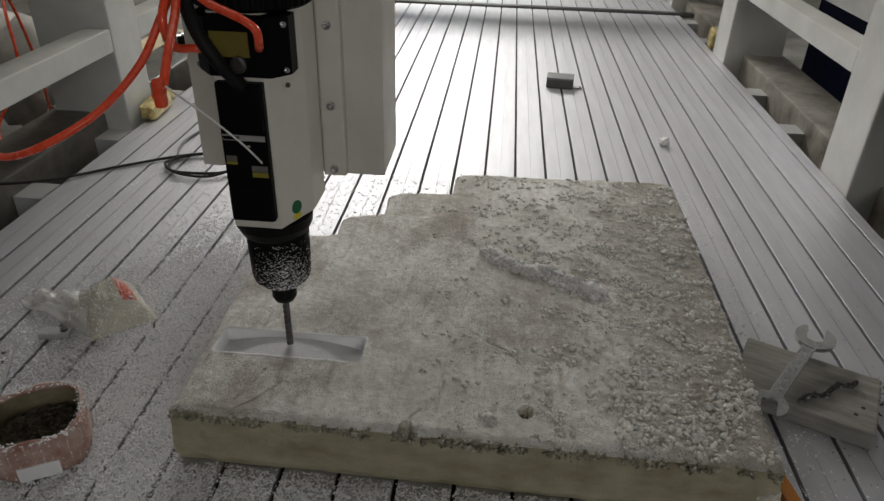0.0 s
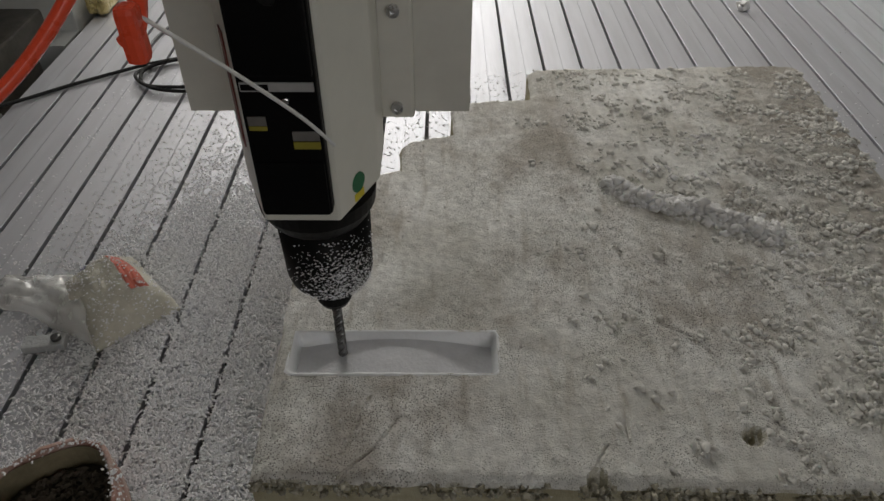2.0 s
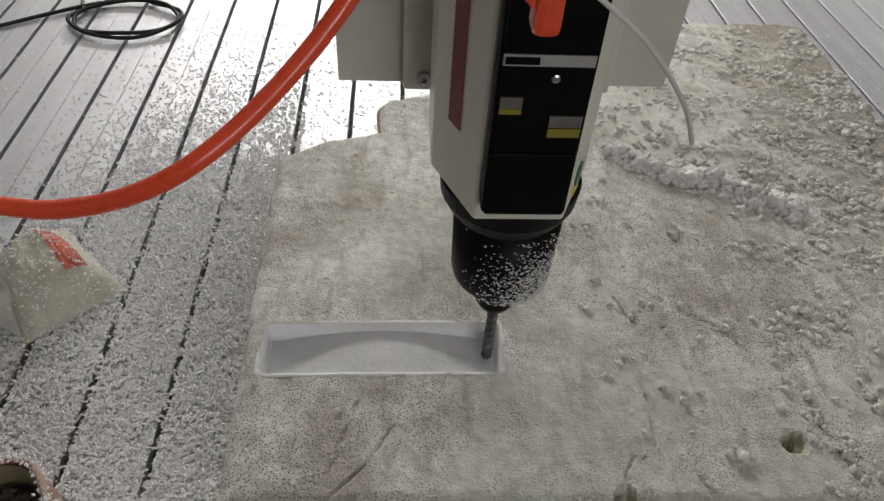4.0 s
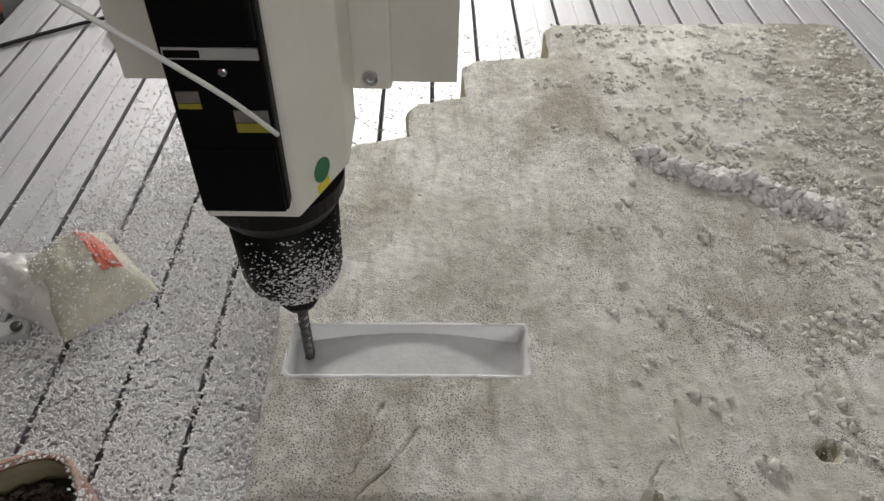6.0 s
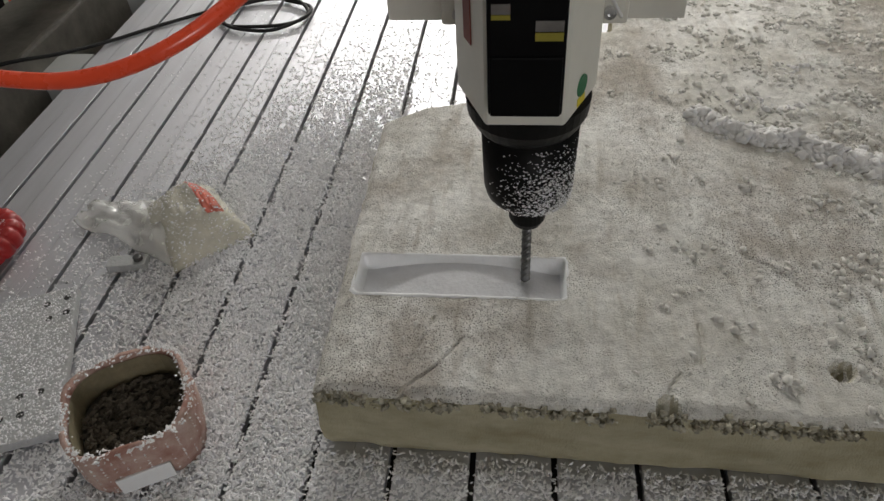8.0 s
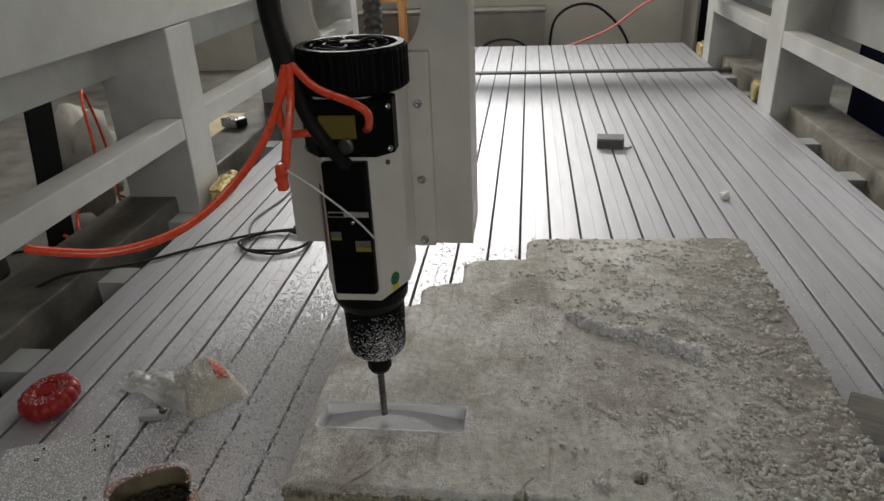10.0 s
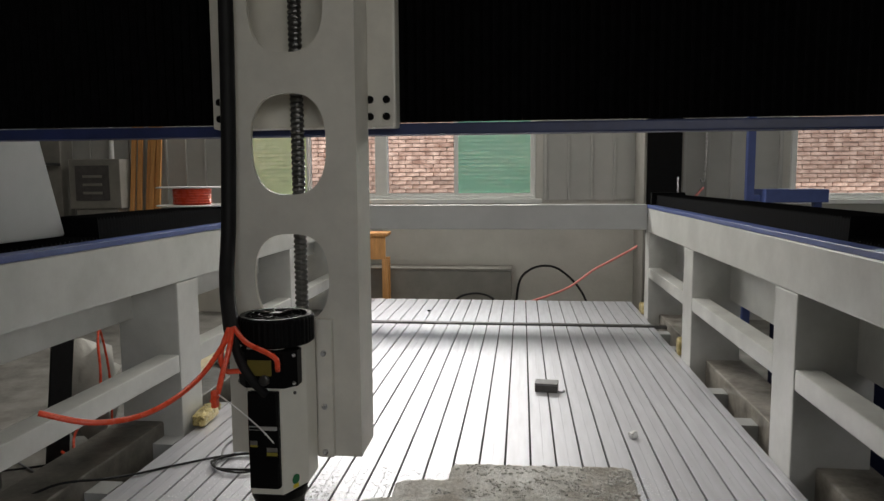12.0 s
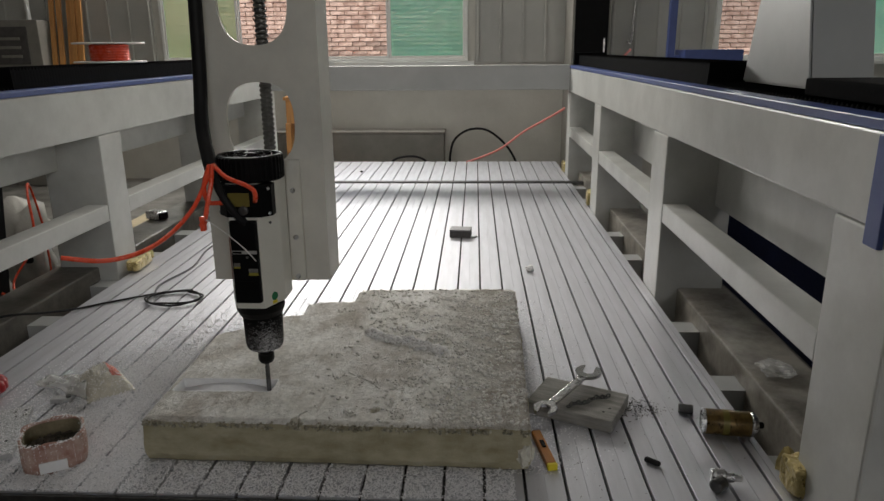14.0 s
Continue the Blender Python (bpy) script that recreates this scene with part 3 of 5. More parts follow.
def cutout_panel(z0, z1, zc, a, b, seg=48):
    """A stretch of plate with one oval opening through it."""
    bm = bmesh.new()
    rings = []
    for yy in (CY, CY + 0.012):
        inner, outer = [], []
        for i in range(seg):
            t = 2 * math.pi * (i + 0.5) / seg
            c, sn = math.cos(t), math.sin(t)
            k = (abs(c) ** 2.6 + abs(sn) ** 2.6) ** (-1 / 2.6)
            inner.append(bm.verts.new((a * k * c, yy, zc + b * k * sn)))
            q = min(HALF / max(abs(c), 1e-6), ((z1 - zc) if sn > 0 else (zc - z0)) / max(abs(sn), 1e-6))
            outer.append(bm.verts.new((q * c, yy, zc + q * sn)))
        rings.append((inner, outer))
    for i in range(seg):
        j = (i + 1) % seg
        for inner, outer in rings:
            bm.faces.new((inner[i], inner[j], outer[j], outer[i]))
        bm.faces.new((rings[0][0][i], rings[0][0][j], rings[1][0][j], rings[1][0][i]))
        bm.faces.new((rings[0][1][i], rings[0][1][j], rings[1][1][j], rings[1][1][i]))
    # square off the corners that the ring leaves
    for sx in (-1, 1):
        for zz in (z0, z1):
            near = sorted(rings[0][1], key=lambda v: (v.co.x - sx * HALF) ** 2 + (v.co.z - zz) ** 2)[:2]
            for v in near[:1]:
                k = rings[0][1].index(v)
                for _, outer in rings:
                    outer[k].co.x, outer[k].co.z = sx * HALF, zz
    return bm


bm = bx(-HALF, HALF, CY, CY + 0.012, 0.373, 0.645)
for z0, z1, zc, half in ((0.645, 0.938, 0.789, 0.102), (0.938, 1.2505, 1.093, 0.113), (1.2505, 1.5655, 1.408, 0.113), (1.5655, 1.9, 1.723, 0.113)):
    join(bm, cutout_panel(z0, z1, zc, 0.087, half))
part("front_plate", bm, M_HEAD, column)
part("side_plate", bx(HALF - 0.012, HALF, CY + 0.013, CY + 0.13, 0.373, 1.9, 0.002), M_HEAD, column)
part("side_plate", bx(-HALF, -HALF + 0.012, CY + 0.013, CY + 0.13, 0.373, 1.9, 0.002), M_HEAD, column)
prof = []
z = 0.66
while z < 1.9:
    prof += [(0.0135, z), (0.0165, z + 0.004), (0.0165, z + 0.008), (0.0135, z + 0.012)]
    z += 0.0125
part("ball_screw", lathe(prof, 14, (-0.01, CY + 0.1, 0)), M_DARKST, column, "dark threaded ball screw")
part("cable_conduit", tube([(-0.118, 0.2, 1.9), (-0.12, 0.2, 1.3), (-0.127, 0.195, 0.95), (-0.12, 0.155, 0.8), (-0.085, 0.085, 0.725), (-0.07, 0.06, 0.7)], 0.0165, 12), M_RUBBER, column, "thick black cable sleeve", True)
part("cable", tube([(-0.085, 0.085, 0.725), (-0.07, 0.06, 0.7), (-0.045, 0.03, 0.655), (-0.02, 0.025, 0.615), (0.0, 0.05, 0.575)], 0.0095, 10), M_RUBBER, column, "thin black cable", True)

spindle = thing("spindle_motor", "silver-sided milling spindle with black covers and a slim cutter", "spindle")
SY = 0.125
oct_ = [(-0.072, 0.2), (-0.072, 0.13), (-0.041, 0.06), (0.03, 0.06), (0.062, 0.13), (0.062, 0.2)]
bm = prism(oct_, 0.355, 0.668)
bmesh.ops.bevel(bm, geom=list(bm.edges), offset=0.002, segments=1, affect="EDGES")
part("housing", bm, M_BODY, spindle, "brushed silver housing")
bm = bx(-0.038, 0.0265, 0.046, 0.061, 0.375, 0.58, 0.003)
bx(-0.036, 0.0245, 0.044, 0.05, 0.375, 0.432, 0.002, bm)
bx(-0.036, 0.0245, 0.042, 0.05, 0.513, 0.578, 0.003, bm)
part("front_cover", bm, M_BLACK, spindle)
bm = prism([(-0.062, 0.12), (-0.062, 0.066), (-0.036, 0.036), (0.045, 0.036), (0.066, 0.06), (0.066, 0.088), (0.0, 0.12)], 0.592, 0.666)
part("terminal_box", bm, M_BLACK, spindle, "black terminal box with corner screws")
part("plate_label", bx(-0.03, 0.02, 0.034, 0.0355, 0.618, 0.65), M_OLIVE, spindle)
part("round_socket", move(lathe([(0.011, 0), (0.011, 0.006), (0.007, 0.007)], 16), Matrix.Translation((0.005, 0.0355, 0.609)) @ Matrix.Rotation(radians(90), 4, "X")), M_DARKST, spindle)
for sx, sy in ((0.0605, 0.052), (-0.057, 0.058)):
    for z in (0.6, 0.658):
        bm = lathe([(0.0038, 0), (0.0038, 0.003), (0.002, 0.004)], 10)
        part("screw", move(bm, Matrix.Translation((sx, sy, z)) @ Matrix.Rotation(radians(45 if sx > 0 else -45), 4, "Z") @ Matrix.Rotation(radians(90), 4, "X")), M_STEEL, spindle)
for z in (0.566,):
    part("screw", move(lathe([(0.0035, 0), (0.0035, 0.003), (0.002, 0.0035)], 10), Matrix.Translation((0.0462, 0.095, z)) @ Matrix.Rotation(radians(64), 4, "Z") @ Matrix.Rotation(radians(90), 4, "X")), M_DARKST, spindle)
part("silver_strip", bx(-0.035, 0.024, 0.0445, 0.0458, 0.5, 0.508), M_SILVER, spindle)
part("dark_mark", bx(-0.034, -0.012, 0.0435, 0.0442, 0.5015, 0.5065), M_BLACK, spindle)
part("sticker", bx(-0.034, -0.019, 0.0445, 0.0457, 0.4685, 0.477), M_DIMG, spindle)
part("sticker", bx(-0.034, -0.019, 0.0445, 0.0457, 0.464, 0.468), M_DIMY, spindle, "yellow sticker")
part("screw", move(lathe([(0.003, 0), (0.003, 0.0025), (0.0018, 0.003)], 10), Matrix.Translation((0.0, 0.0455, 0.492)) @ Matrix.Rotation(radians(90), 4, "X")), M_STEEL, spindle)
part("sticker", bx(0.001, 0.0235, 0.0445, 0.0457, 0.446, 0.453), M_DIMY, spindle, "yellow sticker")
part("sticker", bx(0.001, 0.0235, 0.0445, 0.0457, 0.454, 0.463), M_DIMG, spindle)
ch = Matrix.Translation((0.0449, 0.0925, 0.378)) @ Matrix.Rotation(radians(64), 4, "Z") @ Matrix.Rotation(radians(90), 4, "X")
part("green_dot", move(lathe([(0.0105, 0), (0.0105, 0.0012)], 24), ch), M_GREEN, spindle, "round dark green sticker")
part("yellow_tag", move(bx(-0.008, 0.008, -0.019, -0.011, 0, 0.001), ch), M_YELLOW, spindle, "small yellow sticker")
ch2 = Matrix.Translation((-0.0575, 0.0965, 0.475)) @ Matrix.Rotation(radians(-66), 4, "Z") @ Matrix.Rotation(radians(90), 4, "X")
part("warning_strip", move(bx(-0.009, 0.009, -0.055, 0.055, 0, 0.001), ch2), M_REDL, spindle, "upright dark red warning strip")
ribs = bmesh.new()
rings = []
for r0, z in ((0.074, 0.669), (0.0785, 0.673), (0.0785, 0.724), (0.075, 0.729), (0.065, 0.729), (0.063, 0.718)):
    rings.append([ribs.verts.new(((r0 + (0.0014 if i % 4 < 2 and r0 > 0.078 else 0)) * math.cos(2 * math.pi * i / 160), SY + (r0 + (0.0014 if i % 4 < 2 and r0 > 0.078 else 0)) * math.sin(2 * math.pi * i / 160), z)) for i in range(160)])
for a, b in zip(rings, rings[1:]):
    for i in range(160):
        ribs.faces.new((a[i], a[(i + 1) % 160], b[(i + 1) % 160], b[i]))
ribs.faces.new(rings[0])
ribs.faces.new(rings[-1])
fan = part("fan_cowl", ribs, M_BLACK, spindle, "black ribbed fan cowl")
for i in range(7):
    a = 2 * math.pi * i / 7
    part("spoke", tube([(0.012 * math.cos(a), SY + 0.012 * math.sin(a), 0.7275), (0.04 * math.cos(a + 0.25), SY + 0.04 * math.sin(a + 0.25), 0.7285), (0.066 * math.cos(a + 0.1), SY + 0.066 * math.sin(a + 0.1), 0.7275)], 0.0022, 6, 4), M_BLACK, fan)
part("hub", lathe([(0.014, 0.722), (0.014, 0.731), (0.009, 0.732)], 16, (0, SY, 0)), M_BLACK, fan)
for r in (0.036, 0.054):
    part("guard_ring", tube([(r * math.cos(2 * math.pi * k / 24), SY + r * math.sin(2 * math.pi * k / 24), 0.728) for k in range(25)], 0.0015, 5, 1), M_BLACK, fan)
part("collar", lathe([(0.05, 0.3185), (0.054, 0.324), (0.06, 0.336), (0.0615, 0.352), (0.05, 0.3545)], 40, (-0.003, SY, 0)), M_CHUCK, spindle)
part("nose", lathe([(0.034, 0.2255), (0.041, 0.2272), (0.0455, 0.2325), (0.048, 0.243), (0.05, 0.318)], 40, (0, SY, 0)), M_CHUCK, spindle, "black nose cone speckled with foam", True)
part("collet_nut", lathe([(0.011, 0.181), (0.0165, 0.184), (0.0205, 0.192), (0.0205, 0.206), (0.019, 0.209), (0.0205, 0.212), (0.0205, 0.2255)], 24, (0, SY, 0)), M_CHUCK, spindle)
bm = bmesh.new()
rings = []
for i in range(51):
    rings.append([bm.verts.new(((0.0062 - 0.0009 * (k % 2)) * math.cos(k * math.pi / 4 + 0.28 * i), SY + (0.0062 - 0.0009 * (k % 2)) * math.sin(k * math.pi / 4 + 0.28 * i), 0.087 + 0.002 * i)) for k in range(8)])
for a, b in zip(rings, rings[1:]):
    for k in range(8):
        bm.faces.new((a[k], a[(k + 1) % 8], b[(k + 1) % 8], b[k]))
bm.faces.new(rings[0])
bm.faces.new(rings[-1])
part("cutter", bm, M_DARKST, spindle, "slim spiral milling cutter")
for sx in (-1, 1):
    part("bracket", bx(min(sx * 0.058, sx * 0.096), max(sx * 0.058, sx * 0.096), 0.213, 0.2335, 0.377, 0.7, 0.004), M_HEAD, spindle)
    for z in (0.391, 0.498, 0.622):
        bm = lathe([(0.0065, 0), (0.0065, 0.006), (0.003, 0.0065), (0.003, 0.003)], 12)
        part("socket_bolt", move(bm, Matrix.Translation((sx * 0.077, 0.213, z)) @ Matrix.Rotation(radians(90), 4, "X")), M_STEEL, spindle)
rs = random.Random(5)
sp = []
for i in range(1700):
    a = math.radians(rs.gauss(-62, 27))
    zz = 0.23 + abs(rs.gauss(0, 0.036))
    if zz < 0.315:
        r = 0.0482 + 0.0018 * (zz - 0.243) / 0.075 if zz > 0.24 else 0.0465
        sp.append((r * math.cos(a), SY + r * math.sin(a), zz - 0.0005, 0.0004 + 0.001 * rs.random() ** 2))
tagged(crumbs("foam_specks", sp, spindle, M_CRUMBW, 6), "white foam specks stuck to the nose", kind="stuff")

hose = thing("air_hose", "glossy red air hose with white cable tie, hanging from the spindle", "hose")
hose_run = part("tube", tube([(-0.058, 0.04, 0.715), (-0.065, 0.0, 0.68), (-0.078, -0.05, 0.635), (-0.1, -0.12, 0.6), (-0.125, -0.195, 0.586), (-0.18, -0.24, 0.583), (-0.25, -0.27, 0.6)], 0.005, 12), M_RED, hose, "", True)
part("tube", tube([(-0.058, 0.04, 0.715), (-0.02, 0.01, 0.692), (0.03, -0.012, 0.678), (0.048, -0.012, 0.665), (0.046, 0.0, 0.645), (0.035, 0.03, 0.632)], 0.0054, 10), M_RED, hose, "", True)
part("tube", tube([(-0.06, 0.035, 0.715), (-0.052, 0.0, 0.68), (-0.045, -0.05, 0.645), (-0.042, -0.085, 0.612), (-0.05, -0.09, 0.602)], 0.0054, 10), M_RED, hose, "", True)
part("tube", tube([(-0.066, 0.035, 0.715), (-0.07, 0.0, 0.67), (-0.066, 0.01, 0.635), (-0.05, 0.03, 0.628), (-0.03, 0.034, 0.627)], 0.0055, 10), M_RED, hose, "", True)
part("clip", bx(-0.0495, -0.0375, -0.097, -0.083, 0.592, 0.625, 0.004), M_RED, hose, "red hose clip")
part("cable_tie", tube([(-0.042, -0.085, 0.618), (0.0, -0.085, 0.587), (0.035, -0.068, 0.545), (0.053, -0.053, 0.513)], 0.0013, 6), M_WHITE, hose, "white cable tie tail", True)

# ---- foam block ----
TOP = 0.115
OUTLINE = [(-0.557, -0.058), (0.378, -0.075), (0.396, 0.9), (0.375, 0.912), (-0.155, 0.892), (-0.176, 0.875), (-0.178, 0.77), (-0.31, 0.752), (-0.335, 0.73), (-0.33, 0.64), (-0.41, 0.615), (-0.424, 0.595), (-0.418, 0.525), (-0.49, 0.505), (-0.562, 0.46)]
PX0, PX1, PY0, PY1 = -0.54, -0.28, 0.085, 0.153
CRACKS = [[(-0.1, 0.2), (-0.06, 0.165), (-0.035, 0.15), (0.0, 0.105)], [(-0.18, -0.06), (-0.178, -0.035), (-0.165, -0.015)], [(-0.46, -0.055), (-0.42, -0.015), (-0.4, 0.02)], [(-0.14, -0.02), (-0.135, 0.055)], [(0.13, 0.1), (0.16, 0.03), (0.14, -0.02)], [(-0.46, -0.03), (-0.435, 0.05)]]


def seg_near(p, a, b):
    ax, ay, bx_, by = a[0], a[1], b[0], b[1]
    dx, dy = bx_ - ax, by - ay
    t = max(0, min(1, ((p[0] - ax) * dx + (p[1] - ay) * dy) / (dx * dx + dy * dy)))
    q = (ax + t * dx, ay + t * dy)
    return math.hypot(p[0] - q[0], p[1] - q[1]), q


def outline_near(p):
    return min((seg_near(p, OUTLINE[i], OUTLINE[(i + 1) % len(OUTLINE)]) for i in range(len(OUTLINE))), key=lambda r: r[0])


def inside(x, y):
    c = False
    for i in range(len(OUTLINE)):
        (x0, y0), (x1, y1) = OUTLINE[i - 1], OUTLINE[i]
        if (y0 > y) != (y1 > y) and x < (x1 - x0) * (y - y0) / (y1 - y0) + x0:
            c = not c
    return c


def top_height(x, y, edge):
    """Uneven hand-broken top: waves, pits, cracks, and a worn rim."""
    v = Vector((x, y, 0))
    z = TOP + 0.0022 * noise.noise(v * 9) + 0.0013 * noise.noise(v * 37) + 0.0007 * noise.noise(v * 110)
    if x > 0.0:
        z += min(1, x * 5) * (0.004 * max(0, noise.noise(v * 55) + 0.05) + 0.0012 * max(0, noise.noise(v * 120)))
    if edge < 0.014:
        z -= (0.014 - edge) ** 2 * 40 + 0.003 * max(0, noise.noise(v * 60))
    for line in CRACKS:
        if not (min(p[0] for p in line) - 0.01 < x < max(p[0] for p in line) + 0.01 and min(p[1] for p in line) - 0.01 < y < max(p[1] for p in line) + 0.01):
            continue
        d = min(seg_near((x, y), a, b)[0] for a, b in zip(line, line[1:]))
        if d < 0.003:
            z -= 0.0038 * (1 - d / 0.003) * min(1, max(0, 0.75 + 1.2 * noise.noise(v * 45)))
    d = math.hypot(x - 0.002, y + 0.002)
    if d < 0.014:
        z -= 0.03 * (1 - d / 0.014) * (0.6 + 0.8 * abs(noise.noise(v * 130)))
    d = math.hypot((x + 0.182) * 1.6, y + 0.062)
    if d < 0.02:
        z -= 0.03 * (1 - d / 0.02)
    return z


def foam_block():
    def lines(a, b, step, snaps):
        out = sorted(set([a + (b - a) * i / round((b - a) / step) for i in range(round((b - a) / step) + 1)]))
        for s in snaps:
            k = min(range(len(out)), key=lambda i: abs(out[i] - s))
            out[k] = s
        return out
    xs = lines(-0.574, 0.406, 0.0033, (PX0, PX1))
    ys = lines(-0.085, 0.92, 0.0033, (PY0, PY1))
    bm = bmesh.new()
    grid, kept = {}, []
    for i in range(len(xs) - 1):
        for j in range(len(ys) - 1):
            cx, cy = (xs[i] + xs[i + 1]) / 2, (ys[j] + ys[j + 1]) / 2
            if inside(cx, cy) and not (PX0 < cx < PX1 and PY0 < cy < PY1):
                kept.append((i, j))

    def vert(i, j):
        if (i, j) not in grid:
            x, y = xs[i], ys[j]
            d, q = outline_near((x, y))
            if d < 0.003 or not inside(x, y):
                w = 0.003 * noise.noise(Vector((x * 30, y * 30, 2)))
                x, y, d = q[0] + w, q[1] + w, 0
            grid[(i, j)] = bm.verts.new((x, y, top_height(x, y, d)))
        return grid[(i, j)]
    for i, j in kept:
        bm.faces.new((vert(i, j), vert(i + 1, j), vert(i + 1, j + 1), vert(i, j + 1)))
    rim = [e for e in bm.edges if len(e.link_faces) == 1]
    outer = [e for e in rim if not all(PX0 - 1e-4 <= v.co.x <= PX1 + 1e-4 and PY0 - 1e-4 <= v.co.y <= PY1 + 1e-4 for v in e.verts)]
    levels = (0.093, 0.07, 0.045, 0.02, 0.001)
    cur = {v: v for e in outer for v in e.verts}
    edges = [tuple(e.verts) for e in outer]
    for z in levels:
        nxt = {}
        for v0, v in cur.items():
            k = 0.006 * noise.noise(Vector((v0.co.x * 14, v0.co.y * 14, z * 25))) + (0.006 if z < 0.01 else -0.002)
            c = Vector((-0.09, 0.42, 0))
            d = Vector((v0.co.x - c.x, v0.co.y - c.y, 0)).normalized()
            nxt[v0] = bm.verts.new((v0.co.x - k * d.x, v0.co.y - k * d.y, z))
        for a, b in edges:
            bm.faces.new((cur[a], cur[b], nxt[b], nxt[a]))
        cur = nxt
    return bm


block = thing("foam_block", "dirty beige foam block with broken stepped corner, lying on the bed", "foam block")
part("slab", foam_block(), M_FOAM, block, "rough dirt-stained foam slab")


def pocket(floor_only):
    """The freshly milled recess: rounded corners, soft rim and an arched floor."""
    nx, ny, rad = 104, 30, 0.008
    cx, cy, hx, hy = (PX0 + PX1) / 2, (PY0 + PY1) / 2, (PX1 - PX0) / 2, (PY1 - PY0) / 2
    bm = bmesh.new()
    grid = []
    for i in range(nx + 1):
        row = []
        for j in range(ny + 1):
            x, y = PX0 - 0.004 + (PX1 - PX0 + 0.008) * i / nx, PY0 - 0.004 + (PY1 - PY0 + 0.008) * j / ny
            qx, qy = abs(x - cx) - hx + rad, abs(y - cy) - hy + rad
            d = rad - math.hypot(max(qx, 0), max(qy, 0)) - min(max(qx, qy), 0)
            f = min(1, max(0, (x - PX0) / (PX1 - PX0)))
            floor = 0.092 + 0.016 * math.sin(math.pi * min(1, max(0, (f - 0.06) / 0.88))) ** 0.9
            k = min(1, max(0, d / 0.005))
            rim = TOP + 0.0015 - 0.0022 * min(1, max(0, -d / 0.004)) + 0.0012 * noise.noise(Vector((x * 90, y * 90, 0)))
            row.append(bm.verts.new((x, y, rim + (floor - rim) * k * k * (3 - 2 * k))))
        grid.append(row)
    for i in range(nx):
        for j in range(ny):
            cut = [abs(grid[a][b].co.x - cx) < hx - 0.005 and abs(grid[a][b].co.y - cy) < hy - 0.005 for a, b in ((i, j), (i + 1, j), (i + 1, j + 1), (i, j + 1))]
            if all(cut) == floor_only:
                bm.faces.new((grid[i][j], grid[i + 1][j], grid[i + 1][j + 1], grid[i][j + 1]))
    bmesh.ops.delete(bm, geom=[v for v in bm.verts if not v.link_faces], context="VERTS")
    return bm


bm = bmesh.new()
bmesh.ops.create_icosphere(bm, subdivisions=3, radius=1)
for v in bm.verts:
    k = 1 + 0.4 * noise.noise(v.co * 2.2)
    v.co = Vector((0.366 + 0.022 * v.co.x * k, -0.065 + 0.022 * v.co.y * k, 0.042 + 0.034 * v.co.z * k))
part("broken_corner", bm, M_FOAMCHIP, block, "pale freshly broken corner")
part("milled_pocket", pocket(False), M_FOAMW, block, "clean white walls of the milled recess", True)
part("pocket_floor", pocket(True), M_POCKETSHADE, block, "arched recess floor, its shade put into a greyer foam colour", True)

# ---- crumbs and dust ----
rc = random.Random(11)
spots = []


def on_top(x, y):
    return inside(x, y) and not (PX0 - 0.012 < x < PX1 + 0.012 and PY0 - 0.012 < y < PY1 + 0.012)


while len(spots) < 3000:
    x, y = rc.uniform(-0.54, 0.385), rc.uniform(-0.06, 0.89)
    keep = 0.14 + 0.86 * min(1, max(0, (x - 0.02) * 2.6))
    if on_top(x, y) and rc.random() < keep:
        spots.append((x, y, TOP - 0.0008, 0.0009 + 0.0024 * rc.random() ** 3))
tagged(crumbs("fine_crumbs", spots, None, M_CRUMB, 2), "fine pale foam grains strewn over the block", "crumbs", kind="stuff")
spots = []
made = 0
while made < 1700:
    x, y = rc.uniform(-0.2, 0.385), rc.uniform(-0.06, 0.88)
    keep = min(1, max(0.05 + 0.28 * (y > 0.45) * (x > -0.12), (x + 0.02) * 2.9 - 1.1 * max(0, y - 0.45))) * (0.12 + 0.88 * (noise.noise(Vector((x * 13, y * 17, 3))) > 0.02))
    if not on_top(x, y) or rc.random() > keep:
        continue
    made += 1
    spread = rc.uniform(0.002, 0.008)
    for _ in range(rc.choice((1, 1, 1, 2, 2, 3, 4, 7, 10))):
        a, b = x + rc.gauss(0, spread * 1.5), y + rc.gauss(0, spread)
        if on_top(a, b):
            spots.append((a, b, TOP - 0.001 + 0.002 * rc.random(), 0.0011 + 0.0034 * rc.random() ** 2.4))
for k in range(420):
    x, y = rc.gauss(0.28, 0.06), rc.gauss(0.04, 0.08)
    if inside(x + 0.012, y) and inside(x, y - 0.01):
        spots.append((x, y, TOP - 0.001 + 0.004 * rc.random(), 0.0011 + 0.003 * rc.random() ** 2.2))
tagged(lumps("foam_crumbs", spots, M_CRUMB, 12), "loose pale foam crumbs strewn over the block", "crumbs", kind="stuff")
ridge = smooth_line([(-0.075, 0.475, 0), (-0.05, 0.45, 0), (-0.01, 0.425, 0), (0.05, 0.41, 0), (0.1, 0.375, 0), (0.145, 0.352, 0)], 12)
spots = []
for k in range(1100):
    f = rc.random() ** 0.8
    p = ridge[int(f * 0.999 * len(ridge))]
    w = 0.0075 + 0.005 * f
    d, e = rc.gauss(0, w), rc.gauss(0, w)
    h = 0.016 * max(0, 1 - math.hypot(d, e) / 0.022)
    spots.append((p.x + d, p.y + e, TOP - 0.001 + h * rc.random(), 0.0024 + 0.0045 * rc.random() ** 2))
